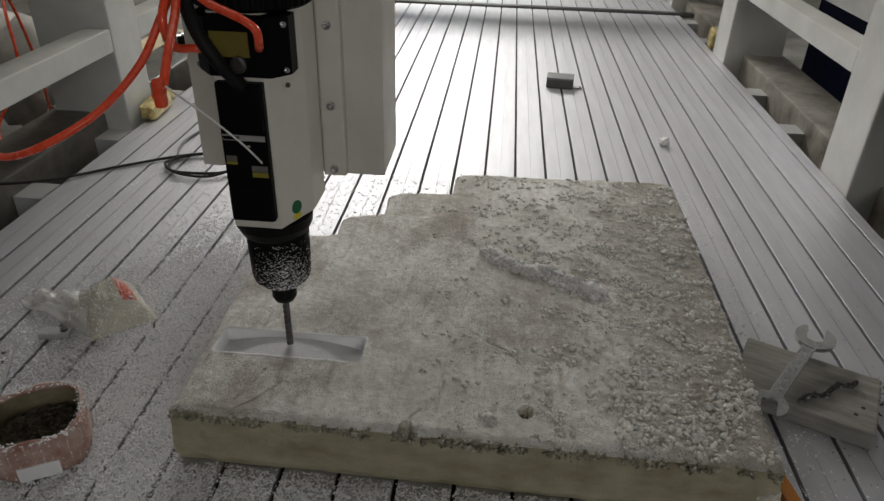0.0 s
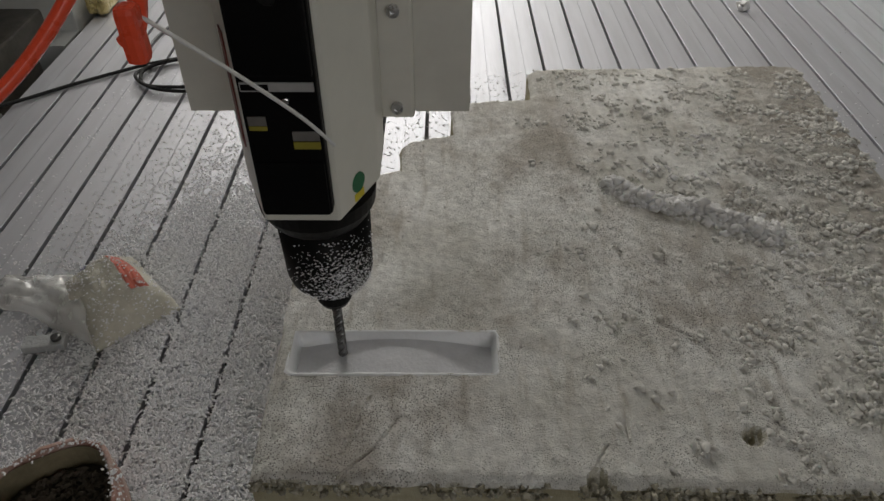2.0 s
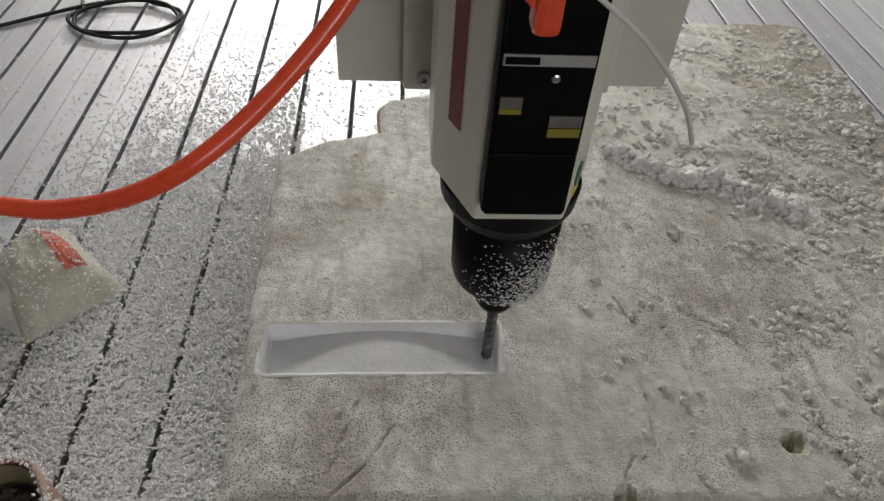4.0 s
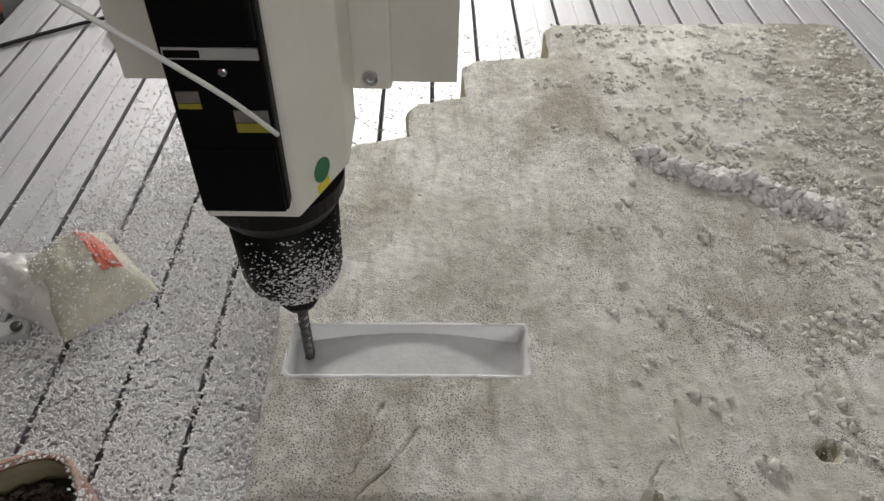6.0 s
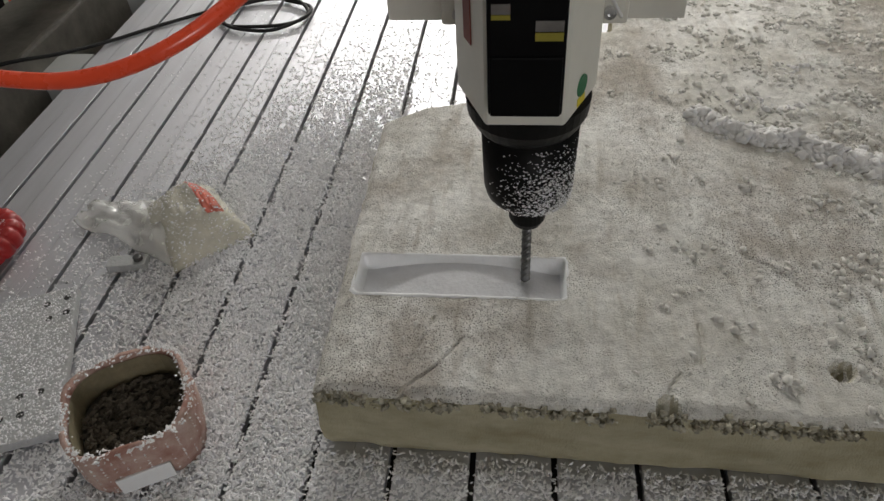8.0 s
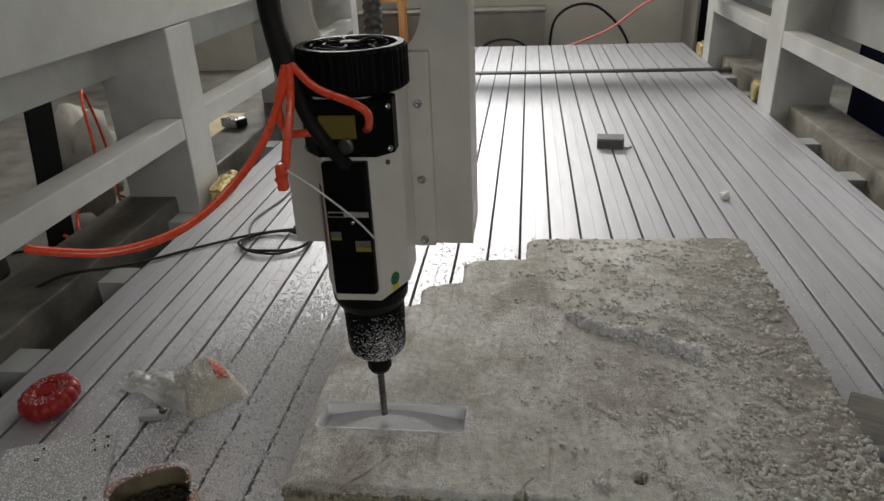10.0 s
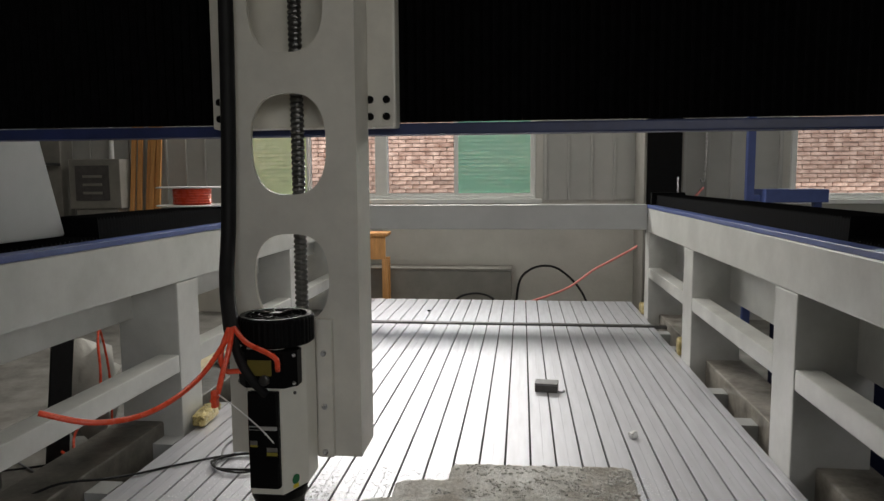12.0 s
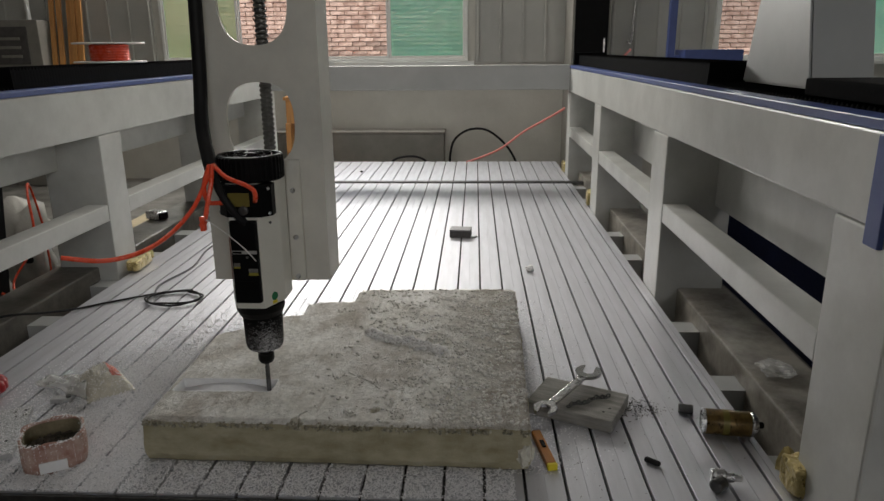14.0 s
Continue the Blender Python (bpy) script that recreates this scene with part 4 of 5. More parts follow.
for k in range(200):
    a = rc.choice(((0.17, 0.31), (0.19, 0.24), (0.02, 0.52), (0.08, 0.5), (0.1, 0.62), (0.22, 0.12)))
    spots.append((rc.gauss(a[0], 0.018), rc.gauss(a[1], 0.01), TOP - 0.001 + 0.002 * rc.random(), 0.0012 + 0.0026 * rc.random() ** 2))
tagged(lumps("crumb_ridge", spots, M_RIDGE, 13), "white foam crumbs heaped in a low ridge on the block", "crumbs", kind="stuff")
spots = []
while len(spots) < 76000:
    x, y = rc.uniform(-1.15, 0.6), rc.uniform(-0.192, 1.1)
    d = -0.56 - x
    if d > 0:
        keep = math.exp(-max(0, d - 0.26) / 0.09) * math.exp(-max(0, y - 0.53 + 0.45 * d) / 0.15) + 0.008
    elif inside(x, y):
        keep = 0
    else:
        keep = 0.5 if y < -0.07 and x < 0.34 else (0.03 if y > 0.4 and x < -0.1 else 0.16 * math.exp(-max(0, x - 0.4) / 0.05) * (y > -0.09))
    u = ((x - 0.457) / PITCH) % 1.0
    if u < 0.05 or u > 0.95:
        keep *= 0.12 + 0.6 * max(0, noise.noise(Vector((x * 20, y * 25, 0))))
    if rc.random() < keep * (0.75 + 0.5 * noise.noise(Vector((x * 40, y * 40, 5)))):
        spots.append((x, y, -0.0006 + 0.006 * rc.random() ** 1.5 * min(1, keep * 1.5), 0.0011 + 0.0011 * rc.random()))
rim = []
for k in range(1100):
    x = rc.uniform(-0.555, 0.376)
    if noise.noise(Vector((x * 25, 0, 7))) > -0.15:
        rim.append((x, -0.064 - 0.018 * (x + 0.557) / 0.933 + rc.uniform(-0.002, 0.01), TOP - 0.006 - 0.014 * rc.random(), 0.0008 + 0.0026 * rc.random() ** 2))
tagged(lumps("rim_crumbs", rim, M_RIM, 4), "dirty crumbs along the foam block's broken rim", "crumbs", kind="stuff")
tagged(crumbs("foam_dust", spots, None, M_CRUMBW, 3, 2.0, 0.7), "white foam dust lying thick on the bed", "dust", kind="stuff")

# ---- loose things on the bed ----
def rounded_square(r, k, n=40, p=3.2):
    out = []
    for i in range(n):
        t = 2 * math.pi * i / n
        c, s = math.cos(t), math.sin(t)
        q = r * (abs(c) ** p + abs(s) ** p) ** (-1 / p)
        out.append((q * c, q * k * s))
    return out


def cup():
    root = thing("cardboard_tub", "salmon cardboard tub with ragged rim, half full of dark scrapings", "tub")
    bm = bmesh.new()
    rnd = random.Random(3)
    rings = []
    top = [0.075 + 0.004 * rnd.random() + 0.003 * math.sin(i * 0.9) for i in range(40)]
    for r, zf in ((0.0705, 0.0), (0.072, 0.3), (0.0715, 0.7), (0.071, 1.0), (0.066, 1.0), (0.064, 0.05)):
        rings.append([bm.verts.new((x, y, zf * top[i] if zf < 1 else top[i])) for i, (x, y) in enumerate(rounded_square(r, 1.0))])
    for a, b in zip(rings, rings[1:]):
        for i in range(40):
            bm.faces.new((a[i], a[(i + 1) % 40], b[(i + 1) % 40], b[i]))
    bm.faces.new(rings[0])
    bm.faces.new(rings[-1])
    bmesh.ops.bevel(bm, geom=[e for e in bm.edges if e.calc_length() > 0.06], offset=0.0005, segments=1, affect="EDGES")
    part("wall", bm, M_CARD, root, "", True)
    bm = bmesh.new()
    inner = [[bm.verts.new((x, y, z)) for x, y in rounded_square(0.0633, 1.0)] for z in (0.012, 0.071)]
    for i in range(40):
        bm.faces.new((inner[0][i], inner[0][(i + 1) % 40], inner[1][(i + 1) % 40], inner[1][i]))
    part("lining", bm, M_CARDIN, root, "stained brown inside")
    part("white_patch", bx(-0.03, 0.03, -0.0745, -0.0715, 0.006, 0.034, 0.001), M_FOAMW, root, "dusty white patch")
    sp = []
    for i in range(900):
        a, r = rnd.random() * 6.283, 0.06 * math.sqrt(rnd.random())
        sp.append((r * math.cos(a), r * math.sin(a), 0.032 + 0.008 * rnd.random(), 0.0015 + 0.003 * rnd.random()))
    part("filling_bed", prism(rounded_square(0.0625, 1.0), 0.006, 0.033), M_SCRAP, root)
    tagged(crumbs("filling", sp, root, M_CHIPS, 8), kind="stuff")
    sp = []
    for i in range(700):
        x, y = rounded_square(0.0685 + rnd.gauss(0, 0.0018), 1.0)[rnd.randrange(40)]
        sp.append((x + rnd.gauss(0, 0.003), y + rnd.gauss(0, 0.003), 0.0745 + 0.003 * rnd.random(), 0.0008 + 0.0014 * rnd.random()))
    for i in range(500):
        x, y = rounded_square(0.0715, 1.0)[rnd.randrange(40)]
        sp.append((x, y, 0.075 * rnd.random() ** 0.6, 0.0006 + 0.001 * rnd.random()))
    tagged(crumbs("foam_specks", sp, root, M_CRUMBW, 9), kind="stuff")
    root.matrix_world = pose(-0.785, -0.06, 0.0, 0, 0, 28)
    return root


cup()


def punched_plate():
    root = thing("punched_plate", "pale dusty steel plate with pairs of drilled holes", "plate")
    ang = math.degrees(math.atan2(0.062, 0.155))
    w, d = 0.2, 0.255
    part("slab", bx(-w, 0, -d, 0, 0.006, 0.02, 0.0015), M_PLATE, root)
    part("packing", bx(-w + 0.01, -0.02, -d + 0.02, -0.03, 0.0, 0.0055), M_DARKST, root)
    for hx, hy in ((-0.035, -0.025), (-0.008, -0.02), (-0.03, -0.055), (-0.007, -0.05), (-0.125, -0.02), (-0.13, -0.05), (-0.07, -0.215), (-0.045, -0.215), (-0.05, -0.185), (-0.025, -0.185)):
        # dark disc on the plate, painted shade for a hole's inside
        part("hole_shade_disc", lathe([(0.0052, 0.0203), (0.0045, 0.0206), (0.001, 0.0204)], 12, (hx - 0.004, hy, 0)), M_GROOVE, root)
    rnd = random.Random(13)
    sp = [(rnd.uniform(-w, 0), rnd.uniform(-d, 0), 0.0198, 0.0007 + 0.0013 * rnd.random() ** 2) for _ in range(5200)]
    tagged(crumbs("foam_specks", sp, root, M_CRUMBW, 14), kind="stuff")
    root.matrix_world = pose(-0.981, 0.163, 0.0, 0, 0, ang)


punched_plate()


def knob():
    root = thing("hand_wheel", "red scalloped plastic hand wheel lying on the bed", "hand wheel")
    bm = bmesh.new()
    n, rings = 128, []
    for r0, z in ((0.048, 0.0), (0.056, 0.005), (0.058, 0.02), (0.055, 0.03), (0.047, 0.035), (0.026, 0.036), (0.024, 0.033)):
        rings.append([bm.verts.new((r * math.cos(2 * math.pi * i / n), r * math.sin(2 * math.pi * i / n), z)) for i in range(n) for r in [r0 + (0.0045 * abs(math.cos(8 * 2 * math.pi * i / n)) ** 0.6 if r0 > 0.04 else 0)]])
    for a, b in zip(rings, rings[1:]):
        for i in range(n):
            bm.faces.new((a[i], a[(i + 1) % n], b[(i + 1) % n], b[i]))
    bm.faces.new(rings[0])
    bm.faces.new(rings[-1])
    part("grip", bm, M_REDK, root, "", True)
    part("boss", lathe([(0.02, 0.031), (0.02, 0.037), (0.016, 0.038), (0.008, 0.038)], 20), M_REDK, root)
    rnd = random.Random(23)
    sp = []
    for _ in range(260):
        a, r = 6.283 * rnd.random(), 0.055 * math.sqrt(rnd.random())
        sp.append((r * math.cos(a), r * math.sin(a), 0.0355 if r < 0.047 else 0.03, 0.0006 + 0.0009 * rnd.random()))
    tagged(crumbs("foam_specks", sp, root, M_CRUMBW, 24), kind="stuff")
    root.matrix_world = pose(-1.178, 0.25, 0.008, 7, -6, 0)


knob()


def bag():
    root = thing("plastic_bag", "crumpled clear plastic bag with pale filling and red print", "bag")

    def packet(u, v):
        """Height of the filled part: a soft pillow with creases."""
        edge = (1 - abs(2 * u - 1) ** 2.4) ** 0.85 * (1 - abs(2 * v - 1) ** 2.4) ** 0.85
        q = Vector((u * 5, v * 4, 0))
        return 0.004 + edge * (0.036 + 0.02 * (u + v) + 0.008 * noise.noise(q) + 0.007 * abs(noise.noise(q * 2.6)))

    def place(u, v):
        w = 0.006 * noise.noise(Vector((u * 3, v * 3, 4)))
        x = 0.079 + 0.098 * u - 0.118 * v + w
        y = -0.123 + 0.088 * u + 0.122 * v + w
        return x, y
    n = 36
    bm = bmesh.new()
    up = [[bm.verts.new((*place(i / n, j / n), packet(i / n, j / n))) for j in range(n + 1)] for i in range(n + 1)]
    lo = [[bm.verts.new((*place(i / n, j / n), 0.001)) for j in range(n + 1)] for i in range(n + 1)]
    for i in range(n):
        for j in range(n):
            bm.faces.new((up[i][j], up[i + 1][j], up[i + 1][j + 1], up[i][j + 1]))
            bm.faces.new((lo[i][j], lo[i + 1][j], lo[i + 1][j + 1], lo[i][j + 1]))
    for k in (0, n):
        for i in range(n):
            bm.faces.new((up[i][k], up[i + 1][k], lo[i + 1][k], lo[i][k]))
            bm.faces.new((up[k][i], up[k][i + 1], lo[k][i + 1], lo[k][i]))
    part("filled_end", bm, M_FOAMBEI, root, "pale beige filled end", True)

    def patch(u0, u1, v0, v1, slant, material, name, label):
        pm = bmesh.new()
        k = 8
        g = []
        for i in range(k + 1):
            row = []
            for j in range(k + 1):
                v = v0 + (v1 - v0) * j / k
                u = u0 + (u1 - u0) * i / k + slant * (v - v0)
                row.append(pm.verts.new((*place(u, v), packet(u, v) + 0.0014)))
            g.append(row)
        for i in range(k):
            for j in range(k):
                pm.faces.new((g[i][j], g[i + 1][j], g[i + 1][j + 1], g[i][j + 1]))
        part(name, pm, material, root, label)
    patch(0.64, 0.83, 0.24, 0.72, 0.0, M_PRINTR, "red_print", "faded red printed bar")
    patch(0.34, 0.42, 0.74, 0.9, 0.0, M_PRINTB, "blue_print", "small blue print mark")
    # the empty, translucent end
    bm = bmesh.new()
    g = []
    for i in range(25):
        row = []
        for j in range(25):
            u, v = i / 24, j / 24
            near = Vector((-0.135, -0.02, 0)).lerp(Vector((0.075, -0.116, 0)), u)
            far = Vector((-0.125, 0.03, 0)).lerp(Vector((-0.005, 0.03, 0)), u)
            p = near.lerp(far, v)
            q = Vector((u * 4, v * 4, 9))
            x, y = p.x + 0.006 * noise.noise(q * 1.3), p.y + 0.006 * noise.noise(q * 1.5)
            z = 0.012 + 0.026 * u * (1 - (2 * v - 1) ** 2) + 0.012 * noise.noise(q) + 0.007 * noise.noise(q * 2.7)
            row.append(bm.verts.new((x, y, max(0.004, z))))
        g.append(row)
    for i in range(24):
        for j in range(24):
            bm.faces.new((g[i][j], g[i + 1][j], g[i + 1][j + 1], g[i][j + 1]))
    ret = bmesh.ops.extrude_face_region(bm, geom=list(bm.faces))
    for v in ret["geom"]:
        if isinstance(v, bmesh.types.BMVert):
            v.co.z -= 0.002
    part("clear_flap", bm, M_BAG, root, "clear crumpled flap", True)
    rb_ = random.Random(17)
    sp = []
    for _ in range(900):
        u, v = rb_.random(), rb_.random()
        sp.append((*place(u, v), packet(u, v), 0.0008 + 0.0016 * rb_.random() ** 2))
    tagged(crumbs("foam_specks", sp, root, M_CRUMBW, 18), kind="stuff")
    root.matrix_world = pose(-0.935, 0.335, 0.0, 0, 0, 0)


bag()

clampbit = thing("steel_clip", "small grey steel clamp block on the bed", "clamp")
part("body", bx(-0.03, 0.03, -0.012, 0.012, 0.0, 0.014, 0.002), M_PLATE, clampbit)
part("bolt", lathe([(0.007, 0.0145), (0.007, 0.02), (0.004, 0.021)], 12, (0.018, 0, 0)), M_DARKST, clampbit)
clampbit.matrix_world = pose(-0.935, 0.225, 0.0, 0, 0, 8)


def bed_box():
    root = thing("metal_block", "small dark grey metal block with paler lid on the bed", "block")
    part("body", bx(-0.055, 0.055, -0.04, 0.04, 0.0, 0.034, 0.004), M_DARKGREY, root)
    part("lid", bx(-0.056, 0.056, -0.041, 0.041, 0.0345, 0.044, 0.003), M_GREYLID, root, "paler lid")
    part("tail", tube([(0.055, -0.03, 0.006), (0.075, -0.028, 0.004), (0.088, -0.015, 0.004), (0.082, 0.0, 0.004)], 0.003, 6), M_GREYLID, root)
    root.matrix_world = pose(0.172, 2.09, 0.0, 0, 0, -6)


bed_box()


def crumple(name, label, category, size, material, at, seed):
    bm = bmesh.new()
    bmesh.ops.create_icosphere(bm, subdivisions=3, radius=1)
    for v in bm.verts:
        k = 1 + 0.55 * noise.noise(v.co * 1.7 + Vector((seed, 0, 0))) + 0.35 * noise.noise(v.co * 4.5 + Vector((0, seed, 0)))
        v.co = Vector((v.co.x * size[0] * k, v.co.y * size[1] * k, v.co.z * size[2] * k))
    lo = min(v.co.z for v in bm.verts)
    for v in bm.verts:
        v.co += Vector((at[0], at[1], at[2] - lo))
    ob = link_mesh(name, bm, material)
    return tagged(ob, label, category)


crumple("foil_scrap", "crumpled scrap of shiny silver foil on the bed", "foil", (0.02, 0.015, 0.013), M_FOILS, (0.492, 1.475, 0.0), 3)
crumple("scrap_bit", "tiny dark scrap lying on the bed", "scrap", (0.012, 0.01, 0.006), M_BLACK, (-0.68, 4.1, 0.0), 4)


def gold_parcel(size, at, turn, seed):
    """A small block wrapped in creased gold film, with a loose tuft of film at one end."""
    root = thing("gold_wrap", "small block wrapped in creased gold film at the post's foot", "wrapped block", "gold wrapped blocks")
    bm = bmesh.new()
    bmesh.ops.create_icosphere(bm, subdivisions=4, radius=1)
    for v in bm.verts:
        c = v.co
        k = (abs(c.x) ** 7 + abs(c.y) ** 7 + abs(c.z) ** 7) ** (-1 / 7)
        q = c * 2.2 + Vector((seed, 0, 0))
        k *= 1 + 0.1 * noise.noise(q) + 0.09 * abs(noise.noise(q * 2.8))
        v.co = Vector((c.x * k * size[0], c.y * k * size[1], (c.z * k + 1.0) * size[2]))
    part("wrapping", bm, M_GOLD, root)
    bm = bmesh.new()
    g = []
    for i in range(13):
        a = 2 * math.pi * i / 12
        g.append([bm.verts.new((size[0] * (0.25 + 0.6 * f) * math.cos(a) * (1 + 0.4 * noise.noise(Vector((a * 2, f * 3, seed)))), size[1] * (0.95 + 0.5 * f), size[2] * (1.0 + (0.3 + 0.7 * f) * math.sin(a) * (1 + 0.5 * noise.noise(Vector((f * 3, a * 2, seed))))))) for f in (0, 0.35, 0.7, 1.0)])
    for p, q in zip(g, g[1:]):
        for k in range(3):
            bm.faces.new((p[k], p[k + 1], q[k + 1], q[k]))
    part("film_tuft", bm, M_GOLD, root, "loose crumpled film end")
    root.matrix_world = pose(*at, 0, 0, turn)


gold_parcel((0.028, 0.085, 0.027), (-1.308, 1.5, 0.004), 4, 5)
gold_parcel((0.03, 0.05, 0.035), (-1.275, 0.012, 0.004), -6, 9)
gold_parcel((0.026, 0.04, 0.036), (0.972, -0.135, 0.006), 4, 6)
gold_parcel((0.028, 0.05, 0.045), (0.985, 2.87, 0.004), -5, 7)
gold_parcel((0.028, 0.05, 0.04), (0.985, 4.13, 0.004), 6, 8)


def coil():
    root = thing("black_cable", "thin black cable with a loose coil lying on the bed", "cable")
    pts = [(-1.62, 0.6, -0.02), (-1.47, 0.72, 0.052), (-1.36, 0.84, 0.03), (-1.3, 0.94, 0.008), (-1.2, 1.03, 0.006), (-1.05, 1.13, 0.008), (-0.93, 1.16, 0.012)]
    for k in range(15):
        a = math.radians(75 - 48 * k)
        r = 0.118 - 0.0012 * k
        pts.append((-0.965 + r * math.cos(a), 1.065 + 0.72 * r * math.sin(a), 0.008 + 0.004 * (k % 3)))
    part("coil", tube(pts, 0.0042, 8, 6), M_RUBBER, root, "", True)
    part("far_run", tube([(-1.06, 1.1, 0.006), (-1.1, 1.25, 0.005), (-1.06, 1.5, 0.005), (-1.1, 1.8, 0.005), (-1.07, 2.1, 0.005), (-1.13, 2.5, 0.005), (-1.1, 3.0, 0.005)], 0.004, 8, 6), M_GREYCAB, root, "grey cable run along the bed", True)


coil()


def plank_and_wrench():
    root = thing("wood_offcut", "grey weathered board offcut lying beside the foam block", "board")
    bm = bx(-0.12, 0.12, -0.085, 0.085, 0.0, 0.036, 0.004)
    part("board", bm, M_PLANKW, root)
    # nail holes: dark discs on the board in place of shaded depth
    part("nail_shade_disc", lathe([(0.004, 0.0362), (0.003, 0.0366)], 10, (0.095, -0.02, 0)), M_GROOVE, root)
    part("nail_shade_disc", lathe([(0.004, 0.0362), (0.003, 0.0366)], 10, (0.085, -0.045, 0)), M_GROOVE, root)
    root.matrix_world = pose(0.532, 0.225, 0.0, 0, 0, -26)
    w = thing("wrench", "shiny steel open-ended wrench resting on the board", "wrench")

    def jaw(sign, r, open_ang, bm):
        pts = []
        for i in range(22):
            a = math.radians(open_ang + 30 + (300) * i / 21)
            pts.append((r * math.cos(a), r * math.sin(a)))
        gap = math.radians(open_ang)
        c, s = math.cos(gap), math.sin(gap)
        inner = [(0.75 * r * c - 0.42 * r * -s * -1, 0.75 * r * s - 0.42 * r * c), (-0.25 * r * c + 0.42 * r * s, -0.25 * r * s - 0.42 * r * c), (-0.45 * r * c, -0.45 * r * s), (-0.25 * r * c - 0.42 * r * s, -0.25 * r * s + 0.42 * r * c)]
        inner[0] = (0.8 * r * c + 0.42 * r * s, 0.8 * r * s - 0.42 * r * c)
        end = (0.8 * r * c - 0.42 * r * s, 0.8 * r * s + 0.42 * r * c)
        own = prism(pts + [inner[0], inner[1], inner[2], inner[3], end], 0, 0.009)
        return own
    bm = bx(-0.1, 0.1, -0.0125, 0.0125, 0.001, 0.0075, 0.002)
    join(bm, move(jaw(1, 0.037, 15, None), Matrix.Translation((0.118, 0, 0))))
    join(bm, move(jaw(1, 0.032, 195, None), Matrix.Translation((-0.116, 0, 0))))
    part("forging", bm, M_CHROME, w)
    part("shank_recess", bx(-0.075, 0.075, -0.0065, 0.0065, 0.0078, 0.0083), M_STEEL, w)
    w.matrix_world = pose(0.505, 0.235, 0.05, 0, -4, 53)
    ch = thing("oily_chain", "short dark greasy chain lying on the board", "chain")
    rnd = random.Random(9)
    for i in range(14):
        bm = tube([(0.007 * math.cos(a), 0.0045 * math.sin(a), 0) for a in [2 * math.pi * k / 10 for k in range(11)]], 0.0022, 6, 2)
        m = pose(0.5 + 0.0088 * i, 0.165 + 0.0048 * i + 0.006 * math.sin(i * 0.9), 0.042 + 0.002 * (i % 2), 75 * (i % 2), 0, 25 + 20 * rnd.random())
        part("link", move(bm, m), M_DARKST, ch)


plank_and_wrench()


def spray_can():
    root = thing("spray_can", "brown and gold aerosol can lying on its side", "spray can")
    part("body", lathe([(0.029, 0.0), (0.031, 0.003), (0.0325, 0.006), (0.0325, 0.112), (0.031, 0.115)], 32), M_CANB, root, "printed brown and gold body", True)
    part("rim", lathe([(0.03, -0.003), (0.034, -0.002), (0.034, 0.003), (0.031, 0.005)], 32), M_STEEL, root)
    part("shoulder", lathe([(0.031, 0.115), (0.03, 0.122), (0.022, 0.131), (0.015, 0.134), (0.012, 0.134)], 32), M_STEEL, root, "", True)
    part("nozzle", lathe([(0.0085, 0.134), (0.0085, 0.146), (0.006, 0.148)], 16), M_BLACK, root, "black spray nozzle")
    part("label_band", lathe([(0.0328, 0.045), (0.0329, 0.046), (0.0329, 0.06), (0.0328, 0.061)], 32), M_OLIVE, root, "dark label band")
    root.matrix_world = pose(0.838, 0.113, 0.0345, 0, 90, -8)


spray_can()


def bit(name, label, category, at, rot, prof, material, extra=None):
    root = thing(name, label, category)
    part("body", lathe(prof, 16), material, root)
    if extra:
        part("tip", lathe(extra, 12), M_STEEL, root)
    root.matrix_world = pose(*at, *rot)


bit("steel_socket", "small dark steel socket lying on the bed", "socket", (0.805, 0.215, 0.0135), (0, 90, -12), [(0.011, 0), (0.013, 0.002), (0.013, 0.036), (0.011, 0.038), (0.007, 0.038), (0.007, 0.03)], M_DARKST)
bit("steel_adapter", "short steel tool holder lying on the bed", "tool holder", (0.79, -0.105, 0.0175), (0, 90, -10), [(0.015, 0), (0.017, 0.002), (0.017, 0.03), (0.012, 0.034), (0.012, 0.05), (0.009, 0.052)], M_STEEL, [(0.008, 0.052), (0.008, 0.066), (0.006, 0.068)])
bit("collet_holder", "dark steel collet lying on the bed", "collet", (0.785, -0.15, 0.0165), (0, 90, 40), [(0.012, 0), (0.016, 0.003), (0.016, 0.03), (0.013, 0.034)], M_DARKST)
bit("black_plug", "small black rubber plug on the bed", "plug", (0.66, -0.026, 0.0075), (0, 90, -38), [(0.005, 0), (0.007, 0.004), (0.007, 0.034), (0.005, 0.038)], M_RUBBER)

bolt = thing("steel_bolt", "shiny hexagon-headed steel bolt lying on the bed", "bolt")
part("shank", lathe([(0.0035, 0.0), (0.004, 0.001), (0.004, 0.045), (0.0035, 0.046)], 14), M_CHROME, bolt, "", True)
part("head", lathe([(0.0078, -0.0075), (0.0085, -0.0065), (0.0085, -0.0012), (0.0078, -0.0002)], 6), M_STEEL, bolt)
bolt.matrix_world = pose(-1.158, -0.078, 0.0085, -90, 0, -9)

knife = thing("utility_knife", "orange plastic utility knife lying beside the foam block", "knife")
part("handle", bx(-0.012, 0.012, -0.075, 0.075, 0.0, 0.017, 0.004), M_ORANGE, knife)
part("slider", bx(-0.005, 0.005, -0.01, 0.02, 0.0172, 0.021, 0.001), M_BLACK, knife)
part("end_cap", bx(-0.0125, 0.0125, -0.086, -0.0755, 0.0, 0.0175, 0.003), M_YELLOW, knife)
knife.matrix_world = pose(0.418, 0.01, 0.0, 0, 0, 10)



rk = random.Random(31)
